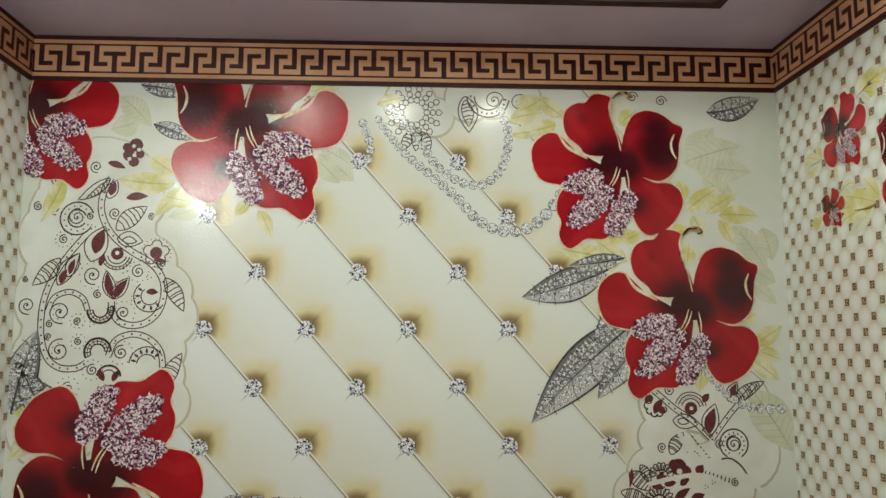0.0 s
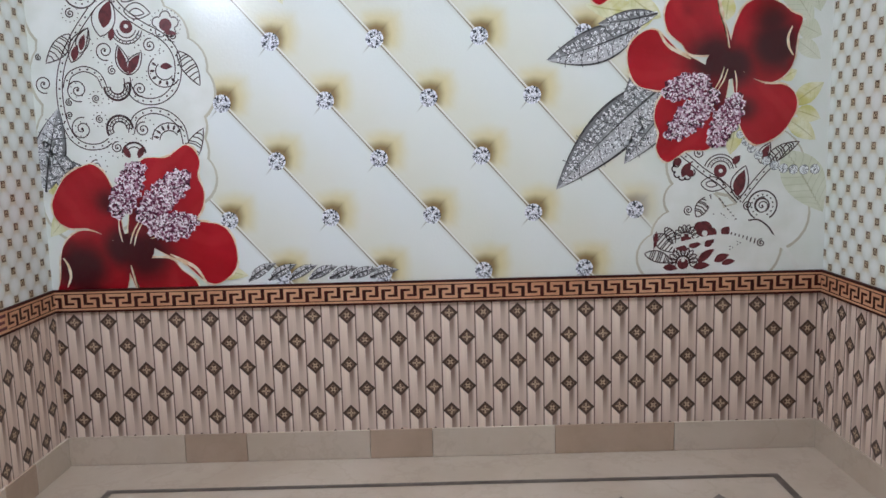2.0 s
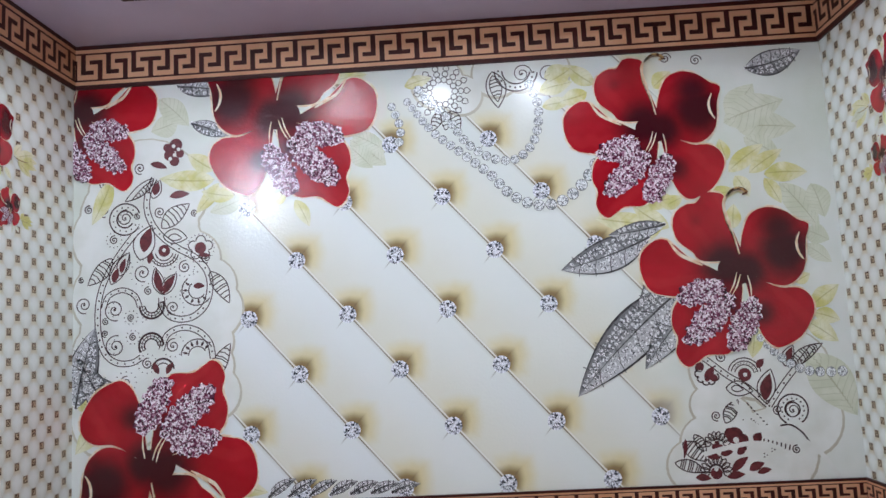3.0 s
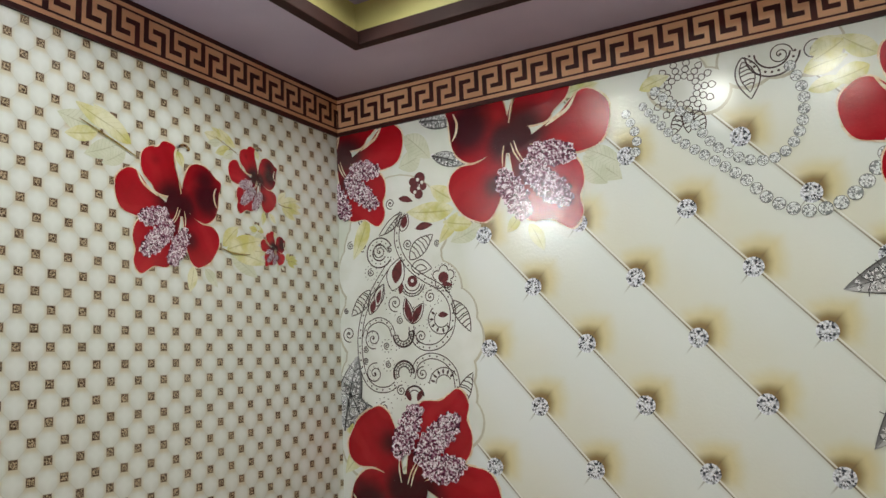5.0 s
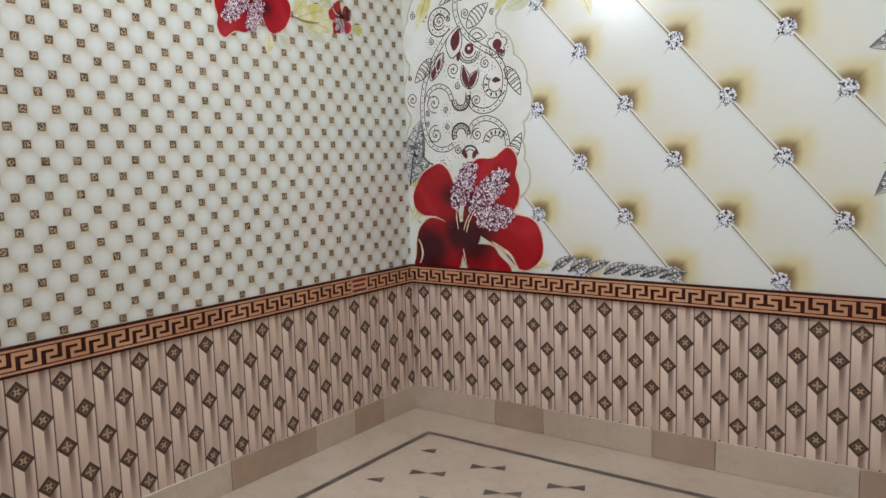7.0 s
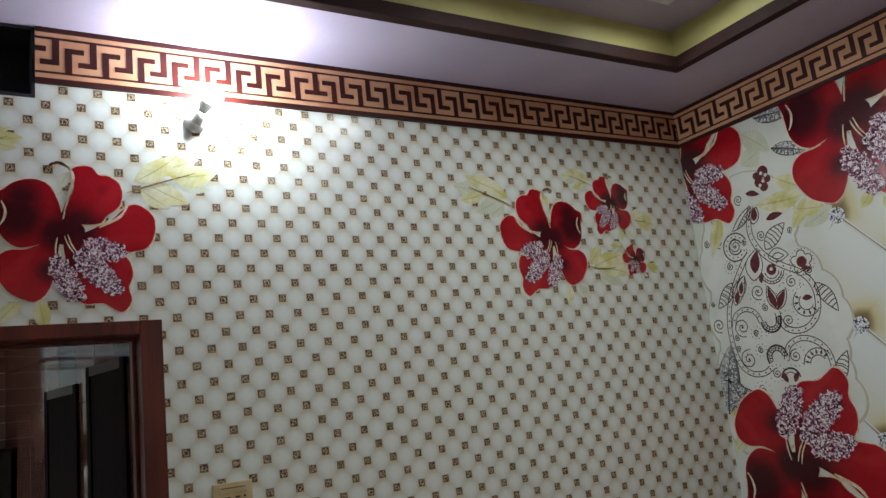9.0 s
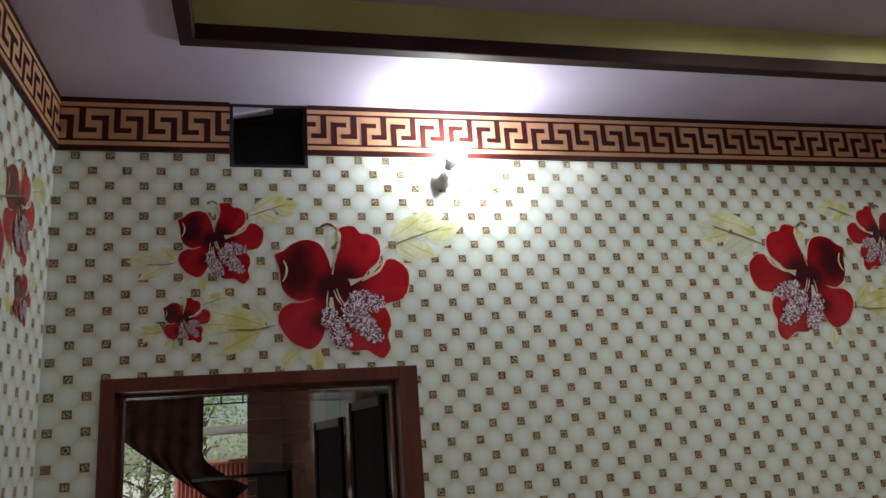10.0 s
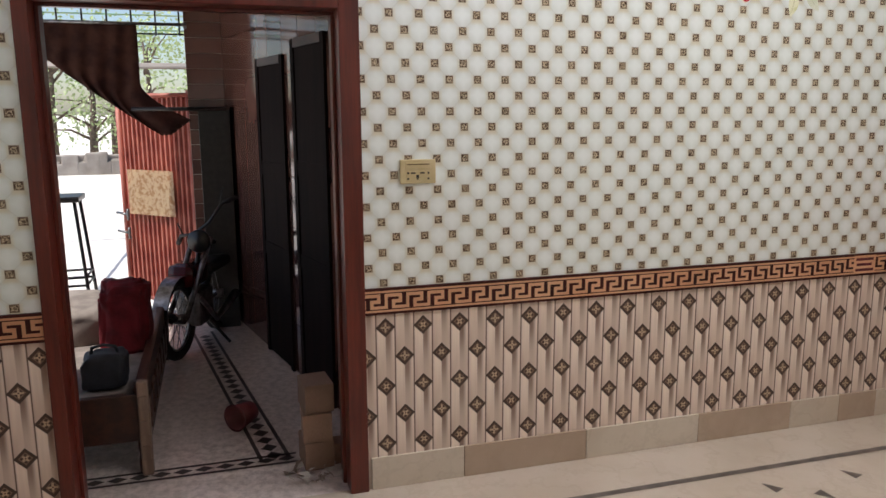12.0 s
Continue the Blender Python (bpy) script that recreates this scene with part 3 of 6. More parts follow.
def borders():
    vent, door = [(-3.885, -3.555)], [(-4.355, -3.13)]
    border("border_upper_north", on_north, 0, W, TOP0, H, 0.0224, -40, 10)
    border("border_upper_west", on_west, -L, 0, TOP0, H, 0.0224, -20, 10, vent)
    border("border_upper_east", on_east, -L, 0, TOP0, H, 0.0224, -8, 10)
    border("border_upper_south", on_south, 0, W, TOP0, H, 0.0224, -30, 10)
    border("border_lower_north", on_north, 0, W, LOW0, LOW1, 0.0157, -92, 19)
    border("border_lower_west", on_west, -L, 0, LOW0, LOW1, 0.0157, -20, 19, door)
    border("border_lower_east", on_east, -L, 0, LOW0, LOW1, 0.0157, -10, 19)
    border("border_lower_south", on_south, 0, W, LOW0, LOW1, 0.0157, -30, 19)


borders()

# ceiling: flat lilac surround, dark rim, olive sides, raised lilac field
TX0, TX1, TY0, TY1 = 0.52, 3.30, -4.03, -0.53
bm = bmesh.new()
box(bm, 0, TX0, -L, 0, H, H + 0.06)
box(bm, TX1, W, -L, 0, H, H + 0.06)
box(bm, TX0, TX1, TY1, 0, H, H + 0.06)
box(bm, TX0, TX1, -L, TY0, H, H + 0.06)
tagged(finish("ceiling", bm, "ceiling"), "lilac painted dropped ceiling surround", "ceiling", kind="structure")
bm = boxed(TX0 - 0.1, TX1 + 0.1, TY0 - 0.1, TY1 + 0.1, UPPER, UPPER + 0.08)
tagged(finish("ceiling_field", bm, "ceiling"), "raised lilac ceiling field of the tray", "ceiling", kind="structure")
E2 = 0.05
tray = thing("ceiling_tray", "olive yellow painted upright sides of the ceiling tray", "ceiling", kind="structure")
part("tray_side", boxed(TX0 - E2, TX0, TY0 - E2, TY1 + E2, H + 0.0605, UPPER), "olive", tray)
part("tray_side", boxed(TX1, TX1 + E2, TY0 - E2, TY1 + E2, H + 0.0605, UPPER), "olive", tray)
part("tray_side", boxed(TX0, TX1, TY1, TY1 + E2, H + 0.0605, UPPER), "olive", tray)
part("tray_side", boxed(TX0, TX1, TY0 - E2, TY0, H + 0.0605, UPPER), "olive", tray)
bm = bmesh.new()
for x0, x1, y0, y1 in ((TX0 - 0.012, TX0 + 0.045, TY0 - 0.012, TY1 + 0.012), (TX1 - 0.045, TX1 + 0.012, TY0 - 0.012, TY1 + 0.012), (TX0 + 0.045, TX1 - 0.045, TY1 - 0.045, TY1 + 0.012), (TX0 + 0.045, TX1 - 0.045, TY0 - 0.012, TY0 + 0.045)):
    box(bm, x0, x1, y0, y1, H - 0.022, H + 0.045, bevel=0.006)
tagged(finish("trim", bm, "rim"), "dark brown moulding round the ceiling tray", "moulding", kind="structure")

# Added slab, out of view: keeps daylight from leaking in over the ceiling.
tagged(finish("roof", boxed(-T, W + T, -L - T, T, 3.701, 3.80), "plaster"), "unseen slab added over the room to block daylight leaks", "roof", kind="structure")

# floor: cream marble with inlaid strip and bow ties
bm = boxed(-0.02, W + 0.05, -L - 0.05, 0.05, -0.12, 0.0)
tagged(finish("floor", bm, "marble"), "polished cream marble floor with grey inlay", "floor", kind="structure")
floor = bpy.data.objects["floor"]


def floor_sheet(faces, z, name, mat, label):
    b = bmesh.new()
    for pts in faces:
        f = b.faces.new([b.verts.new((x, y, z)) for x, y in pts])
        f.normal_update()
        if f.normal.z < 0:
            f.normal_flip()
    return part(name, b, mat, floor, label)


FX0, FX1, FY0, FY1 = 0.327, W - 0.327, -L + 0.327, -0.305
sw = 0.036
quads = [[(FX0, FY0), (FX0 + sw, FY0), (FX0 + sw, FY1), (FX0, FY1)], [(FX1 - sw, FY0), (FX1, FY0), (FX1, FY1), (FX1 - sw, FY1)],
         [(FX0 + sw, FY1 - sw), (FX1 - sw, FY1 - sw), (FX1 - sw, FY1), (FX0 + sw, FY1)], [(FX0 + sw, FY0), (FX1 - sw, FY0), (FX1 - sw, FY0 + sw), (FX0 + sw, FY0 + sw)]]
floor_sheet(quads, 0.0015, "inlay_strip", "inlay", "grey inlaid strip")
ties = []
for i in range(-6, 10):
    for j in range(-1, 11):
        x, y = 0.900 + 0.2175 * (i + j), -0.562 + 0.2175 * (i - j)
        if FX0 + 0.12 < x < FX1 - 0.1 and FY0 + 0.1 < y < FY1 - 0.1:
            for s in (-1, 1):
                if s < 0 and x < FX0 + 0.2:
                    continue
                a = radians(22 + (180 if s < 0 else 0))
                c, d = math.cos(a), math.sin(a)
                tip = [(0.0, 0.0), (0.088, 0.034), (0.088, -0.030)]
                ties.append([(x + c * p - d * q, y + d * p + c * q) for p, q in tip])
floor_sheet(ties, 0.0015, "inlay_bow_tie", "inlay", "grey inlaid bow ties")


def skirting():
    """Marble skirting slabs, tan among cream, 12 mm proud."""
    root = thing("baseboard", "marble skirting of cream and tan slabs", "skirting", kind="structure")
    def run(wall, u0, u1, marks):
        edges = sorted({u0, u1, *[m for pair in marks for m in pair if u0 < m < u1]})
        for a, b in zip(edges, edges[1:]):
            tan = any(p <= (a + b) / 2 <= q for p, q in marks)
            n = max(1, round((b - a) / 0.62))
            for k in range(n):
                p, q = a + (b - a) * k / n + 0.0012, a + (b - a) * (k + 1) / n - 0.0012
                c = [wall(p, 0.001, 0.0), wall(q, SKIRT, 0.013)]
                lo, hi = [min(i) for i in zip(*c)], [max(i) for i in zip(*c)]
                part("slab", boxed(lo[0], hi[0], lo[1], hi[1], lo[2], hi[2], bevel=0.002), "marble_tan" if tan else "marble", root)
    run(on_north, 0.0, W, [(0.602, 0.918), (1.546, 1.863), (2.485, 3.09)])
    run(on_west, -3.115, -0.013, [(-2.687, -2.07), (-1.446, -0.887), (-0.571, -0.323)])
    run(on_west, -L + 0.013, -4.36, [])
    run(on_east, -L + 0.013, -0.013, [(-1.9, -1.3), (-3.6, -3.0)])
    run(on_south, 0.0, W, [(1.0, 1.6)])
    return root


skirting()

# ---------------------------------------------------------------- printed flowers
FK = 0.00183      # metres for a unit of the flower's drawing
PETALS = [        # turning points of each petal's edge, the lowest petal first
    [(-3, -46), (-61, -62), (-139, -86), (-179, -123), (-188, -168), (-176, -204), (-183, -239), (-171, -267), (-151, -278), (-127, -264), (-103, -250), (-52, -249), (-30, -215), (-10, -137)],
    [(-89, -20), (-129, 1), (-163, 35), (-189, 53), (-218, 50), (-250, 22), (-258, -14), (-249, -56), (-228, -84), (-192, -94), (-163, -94), (-109, -68), (-41, -53)],
    [(2, -5), (-2, 36), (-17, 79), (-29, 122), (-27, 159), (-51, 170), (-80, 168), (-100, 145), (-126, 142), (-154, 124), (-165, 93), (-161, 61), (-148, 39), (-122, 18), (-92, -10)],
    [(7, -37), (50, -66), (93, -87), (138, -90), (167, -111), (174, -146), (160, -180), (135, -213), (100, -233), (72, -239), (47, -221), (29, -185), (20, -149), (13, -98)],
    [(4, -26), (2, 15), (14, 66), (35, 106), (66, 122), (98, 121), (129, 108), (154, 87), (181, 72), (170, 31), (165, -19), (155, -49), (132, -73), (103, -83), (58, -71), (29, -49)],
]
SPOTS = [((116, 10), 82, 1.0), ((106, 66), 66, 0.85), ((135, -36), 44, 0.7), ((-38, -22), 78, 1.0), ((10, -40), 66, 1.0), ((-108, 98), 24, 0.4), ((42, -150), 42, 0.75), ((-90, -40), 40, 0.5), ((-40, -120), 60, 0.8), ((60, 90), 26, 0.35)]
STAMENS = [((-164, -102), (-52, -80), 25), ((-38, -106), (-152, -212), 27), ((22, -116), (-42, -240), 25)]
SPRAYS = [((-200, 130), (-340, 225), 62), ((-310, 152), (-455, 168), 74), ((-245, 122), (-365, 62), 62), ((-220, 105), (-305, 45), 52), ((-250, 165), (-400, 215), 56), ((-320, 140), (-430, 110), 50),
          ((210, -165), (400, -105), 68), ((230, -168), (425, -195), 64), ((230, -180), (370, -250), 62), ((195, -150), (270, -70), 56), ((290, -160), (430, -150), 46), ((60, -235), (45, -325), 44), ((110, -240), (170, -300), 40), ((-20, 150), (10, 95), 34)]
STALKS = [[(-180, 92), (-260, 122), (-385, 165)], [(185, -160), (250, -172), (330, -168)]]


def drawn(c, scale, mirror, turn):
    """From the flower's drawing to the wall."""
    cs, sn = math.cos(turn), math.sin(turn)

    def at(p):
        x, y = p[0] * FK * scale * (-1 if mirror else 1), p[1] * FK * scale
        return (c[0] + cs * x - sn * y, c[1] + sn * x + cs * y)
    return at


def petal_outline(pts, steps=4):
    """A closed, rounded edge through the turning points."""
    out, n = [], len(pts)
    for i in range(n):
        p0, p1, p2, p3 = (Vector(pts[(i + q) % n]) for q in (-1, 0, 1, 2))
        for k in range(steps):
            f = k / steps
            out.append(0.5 * (2 * p1 + (p2 - p0) * f + (2 * p0 - 5 * p1 + 4 * p2 - p3) * f * f + (3 * p1 - p0 - 3 * p2 + p3) * f ** 3))
    return out


def leaf_outline(base, tip, wide, n=18, bend=0.12):
    base, tip = Vector(base), Vector(tip)
    axis = tip - base
    nrm = Vector((-axis.y, axis.x)).normalized()
    rows = []
    for k in range(n + 1):
        t = k / n
        h = wide / 2 * math.sin(math.pi * t ** 0.85) ** 0.9 if 0 < t < 1 else 0.0
        mid = base + axis * t + nrm * (bend * axis.length * t * (1 - t))
        rows.append((mid + nrm * h, mid - nrm * h, t))
    return rows


def print_leaf(sheet, base, tip, wide, w, at=lambda p: p, bend=0.12):
    rows = leaf_outline(base, tip, wide, bend=bend)
    for (a, b, t), (c, d, s) in zip(rows, rows[1:]):
        pts, uvs = [b, d, c, a], [(t, 0), (s, 0), (s, 1), (t, 1)]
        if (a - b).length < 1e-6:
            pts, uvs = [b, d, c], [(t, 0.5), (s, 0), (s, 1)]
        elif (c - d).length < 1e-6:
            pts, uvs = [b, c, a], [(t, 0), (s, 0.5), (t, 1)]
        sheet.face([at(p) for p in pts], w, uvs)


def throat(sheet, at, scale, w):
    """The dark heart that the petals spring from."""
    ring = [at((-8 + 52 * math.cos(math.pi * k / 12), -34 + 40 * math.sin(math.pi * k / 12))) for k in range(24)]
    sheet.face(ring, w, [(0.5, 1.0)] * 24)


def flower(parent, wall, c, scale, mirror=False, turn=0.0, w=0.005, lo=(-9, LOW1 - 0.02), hi=(9, TOP0 + 0.02), seed=1, leaves=True, top=None):
    """A printed red flower: five petals, three jewelled stamens, gilt filaments and leaf sprays."""
    rng = random.Random(seed)
    at = drawn(c, scale, mirror, turn)
    if top is None:
        head = Sheet(wall, lo, hi)
        throat(head, at, scale, w + 0.00055)
        if not head.cut().faces:
            disc(head, *at((-60, -120)), 40 * FK * scale, w + 0.0004)
        root = part("flower", head.bm, "petal", parent)
    else:
        root = top
    if leaves:
        for base, tip, wide in SPRAYS:
            s = Sheet(wall, lo, hi)
            print_leaf(s, base, tip, wide, w - 0.0006 - 0.0002 * rng.random(), at)
            if s.cut().faces:
                part("leaf", s.bm, "leaf" if rng.random() < 0.75 else "pale_leaf", root, "pale yellow-green printed leaf")
            else:
                s.bm.free()
    for k, turns in enumerate(PETALS):
        outline = petal_outline(turns)
        mid = sum(outline, Vector((0, 0))) / len(outline)
        base = Vector((0, -40))
        cross = Vector((base.y - mid.y, mid.x - base.x)).normalized()
        rim = Sheet(wall, lo, hi)
        grown = [p + (p - mid).normalized() * (2.2 + 2.6 * (i % 9 < 5)) for i, p in enumerate(outline)]
        for i in range(len(grown)):
            rim.face([at(mid), at(grown[i]), at(grown[(i + 1) % len(grown)])], w + 0.0001 + 0.00006 * k)
        if rim.cut().faces:
            part("petal_edge", rim.bm, "filament", root, "cream edge of a petal")
        else:
            rim.bm.free()
        s = Sheet(wall, lo, hi)
        level = w + 0.0005 * k + 0.0006

        def dark(p):
            v = 0.0
            for q, r, much in SPOTS:
                v = max(v, much * math.exp(-((p - Vector(q)).length / r) ** 2))
            return v
        rings = 9
        for j in range(rings):
            f0, f1 = j / rings, (j + 1) / rings
            for i in range(len(outline)):
                a, b = outline[i], outline[(i + 1) % len(outline)]
                pts = [mid + (a - mid) * f1, mid + (b - mid) * f1] + ([mid + (b - mid) * f0, mid + (a - mid) * f0] if j else [mid])
                s.face([at(p) for p in pts], level, [((p - base).dot(cross) / 180, dark(p)) for p in pts])
        if s.cut().faces:
            part("petal", s.bm, "petal", root)
        else:
            s.bm.free()
    lines = [([(-1, 4), (-10, 47), (-24, 91), (-30, 133), (-20, 159), (6, 172), (26, 166)], 8, "filament"), ([(-3, 4), (-13, 50), (-28, 94), (-34, 128)], 3.5, "curl"),
             ([(-180, 50), (-158, 16), (-131, -2), (-98, -20)], 9, "filament"), ([(156, 54), (146, 28), (149, 2), (160, -18)], 7, "filament"),
             ([(-13, -43), (-22, -72), (-37, -98)], 4, "filament"), ([(-4, -48), (-14, -76), (-29, -100)], 4, "filament"), ([(14, -52), (19, -80), (19, -106)], 4, "filament"),
             ([(-22, 156), (-6, 171), (14, 176), (32, 166), (20, 160)], 10, "curl")]
    if leaves:
        lines += [(row, 6, "stalk") for row in STALKS]
    for pts, wide, mat in lines:
        s = Sheet(wall, lo, hi)
        smoothed = []
        for i in range(len(pts) - 1):
            p0, p1, p2, p3 = (Vector(pts[min(max(i + q, 0), len(pts) - 1)]) for q in (-1, 0, 1, 2))
            for t in (0, 0.25, 0.5, 0.75):
                smoothed.append(0.5 * (2 * p1 + (p2 - p0) * t + (2 * p0 - 5 * p1 + 4 * p2 - p3) * t * t + (3 * p1 - p0 - 3 * p2 + p3) * t ** 3))
        smoothed.append(Vector(pts[-1]))
        ribbon(s, [at(p) for p in smoothed], lambda t, q=wide: q * FK * scale * (0.35 + 0.65 * math.sin(math.pi * min(max(t, 0.02), 0.98))), w + 0.0036)
        if s.cut().faces:
            part("filament", s.bm, mat, root, "gilt filament")
        else:
            s.bm.free()
    for (a, b, half) in STAMENS:
        s = Sheet(wall, lo, hi)
        a, b = Vector(a), Vector(b)
        d = (b - a).normalized()
        nrm = Vector((-d.y, d.x))
        size, step = (b - a).length, 11.0
        base_shape = Sheet(wall, lo, hi)
        mid = (a + b) / 2
        ring = [mid + d * ((size / 2 + 3) * math.cos(2 * math.pi * q / 24)) + nrm * ((half + 1) * math.sin(2 * math.pi * q / 24)) for q in range(24)]
        base_shape.face([at(p) for p in ring], w + 0.0038)
        if base_shape.cut().faces:
            part("stamen_ground", base_shape.bm, "stamen_base", root, "lilac ground of a stamen")
        else:
            base_shape.bm.free()
        for k in range(int(size / step) + 1):
            f = k * step / size
            reach = half * math.sqrt(max(0.06, 1 - (2 * f - 1) ** 2))
            m = max(1, int(2 * reach / step))
            for q in range(m + 1):
                p = a + (b - a) * f + nrm * (-reach + 2 * reach * (q + 0.5 * (k % 2) * 0.8) / max(1, m)) + Vector((rng.uniform(-3, 3), rng.uniform(-3, 3)))
                gem(s, *at(p), rng.uniform(7.5, 12.0) * FK * scale, w + 0.0042 + 0.0008 * rng.random(), rng, 5, 2)
        if s.cut().faces:
            part("stamen", s.bm, "stamen", root, "pink jewelled stamen")
        else:
            s.bm.free()
    return root


def wall_flower(wall, c, scale, mirror=False, seed=1, label="red printed hibiscus with pale leaves on quilted wallpaper"):
    at = drawn(c, scale, mirror, 0.0)
    root = thing("flower_decal", label, "flower decal", "flower decals")
    s = Sheet(wall)
    throat(s, at, scale, 0.00455)
    part("flower_centre", s.bm, "petal", root)
    return flower(root, wall, c, scale, mirror, w=0.004, seed=seed, top=root)


# ---------------------------------------------------------------- the mural
mural = thing("wall_mural", "glossy floral mural of tufted cream leather, red flowers and jewels", "mural")
s = Sheet(on_north, (0, LOW1 - 0.02), (W, TOP0 + 0.02))
s.face([(0, LOW1 - 0.02), (W, LOW1 - 0.02), (W, TOP0 + 0.02), (0, TOP0 + 0.02)], 0.002)
part("panel", s.bm, "mural", mural, "printed tufted leather ground")
MLO, MHI = (0.0, LOW1 - 0.02), (W, TOP0 + 0.02)
RN = random.Random(5)


def mural_part(name, mat, draw, label=""):
    sh = Sheet(on_north, MLO, MHI)
    draw(sh)
    if sh.cut().faces:
        return part(name, sh.bm, mat, mural, label)
    sh.bm.free()


for i in range(-1, 5):
    for j in range(-5, 4):
        u, v = CX + CU * i / 1.0 + (CU / 2 if j % 2 else 0.0), CZ + CV * j / 2
        if 0.86 < u < 3.0 and LOW1 < v < 2.75 and not (u > 2.75 and v > 1.4):
            mural_part("crystal", "crystal", lambda sh: gem(sh, u, v, 0.043, 0.0036, RN, 12, 4), "printed clear crystal button")

# pale sprays behind the flowers
for b, t, wd in [((3.31, 2.40), (3.49, 2.53), 0.09), ((3.41, 2.39), (3.58, 2.50), 0.08), ((3.48, 2.38), (3.69, 2.38), 0.10), ((3.48, 2.36), (3.55, 2.23), 0.07), ((3.34, 2.38), (3.40, 2.27), 0.08), ((3.19, 2.29), (3.35, 2.30), 0.07),
                 ((3.31, 2.46), (3.28, 2.57), 0.07), ((3.64, 1.72), (3.78, 1.82), 0.09), ((3.65, 1.69), (3.77, 1.65), 0.08), ((3.61, 1.65), (3.75, 1.55), 0.09), ((3.58, 1.84), (3.65, 1.88), 0.06), ((3.36, 1.65), (3.34, 1.49), 0.09),
                 ((3.40, 1.59), (3.47, 1.54), 0.06), ((3.00, 2.14), (2.83, 2.26), 0.09), ((2.97, 2.15), (2.73, 2.10), 0.10), ((2.92, 2.17), (2.64, 2.21), 0.10), ((3.03, 2.29), (2.84, 2.27), 0.09), ((2.98, 2.24), (3.08, 2.29), 0.07),
                 ((2.69, 2.89), (2.55, 3.00), 0.09), ((2.65, 2.85), (2.51, 2.81), 0.09), ((2.57, 2.98), (2.45, 2.91), 0.09), ((2.98, 2.85), (3.07, 2.93), 0.09), ((3.31, 2.12), (3.32, 2.24), 0.08), ((0.74, 2.52), (0.45, 2.54), 0.11),
                 ((0.74, 2.57), (0.60, 2.66), 0.09), ((0.76, 2.50), (0.64, 2.35), 0.07), ((1.10, 2.44), (1.03, 2.36), 0.06), ((1.15, 2.39), (1.22, 2.25), 0.07), ((0.84, 2.43), (0.67, 2.46), 0.08), ((1.73, 2.94), (1.87, 2.98), 0.07),
                 ((2.41, 2.87), (2.58, 2.91), 0.09), ((2.44, 2.94), (2.57, 2.99), 0.08), ((2.42, 2.79), (2.57, 2.81), 0.07), ((1.35, 2.99), (1.54, 3.02), 0.06), ((0.15, 1.35), (0.02, 1.18), 0.10), ((0.12, 1.4), (0.0, 1.46), 0.08),
                 ((0.75, 1.0), (0.98, 0.96), 0.09), ((0.2, 2.55), (0.1, 2.32), 0.09)]:
    mural_part("leaf", "leaf", lambda sh: print_leaf(sh, b, t, wd, 0.0040 + 0.0004 * RN.random()), "pale yellow-green printed leaf")
for b, t, wd in [((3.31, 2.65), (3.61, 2.75), 0.17), ((3.34, 2.66), (3.47, 2.84), 0.15), ((3.37, 2.62), (3.66, 2.61), 0.15), ((3.40, 2.57), (3.57, 2.46), 0.11), ((3.65, 2.09), (3.76, 2.04), 0.10), ((3.70, 2.32), (3.75, 2.15), 0.12),
                 ((3.64, 2.02), (3.76, 1.93), 0.08), ((3.55, 2.33), (3.72, 2.10), 0.13), ((1.44, 2.68), (1.62, 2.54), 0.14), ((1.44, 2.64), (1.55, 2.53), 0.11), ((1.45, 2.71), (1.63, 2.61), 0.09), ((0.89, 2.42), (0.71, 2.35), 0.09),
                 ((0.55, 2.84), (0.41, 2.79), 0.12), ((0.45, 2.96), (0.61, 2.81), 0.12), ((3.6, 1.5), (3.8, 1.2), 0.2)]:
    mural_part("leaf", "pale_leaf", lambda sh: print_leaf(sh, b, t, wd, 0.0030 + 0.0004 * RN.random()), "ivory printed leaf")


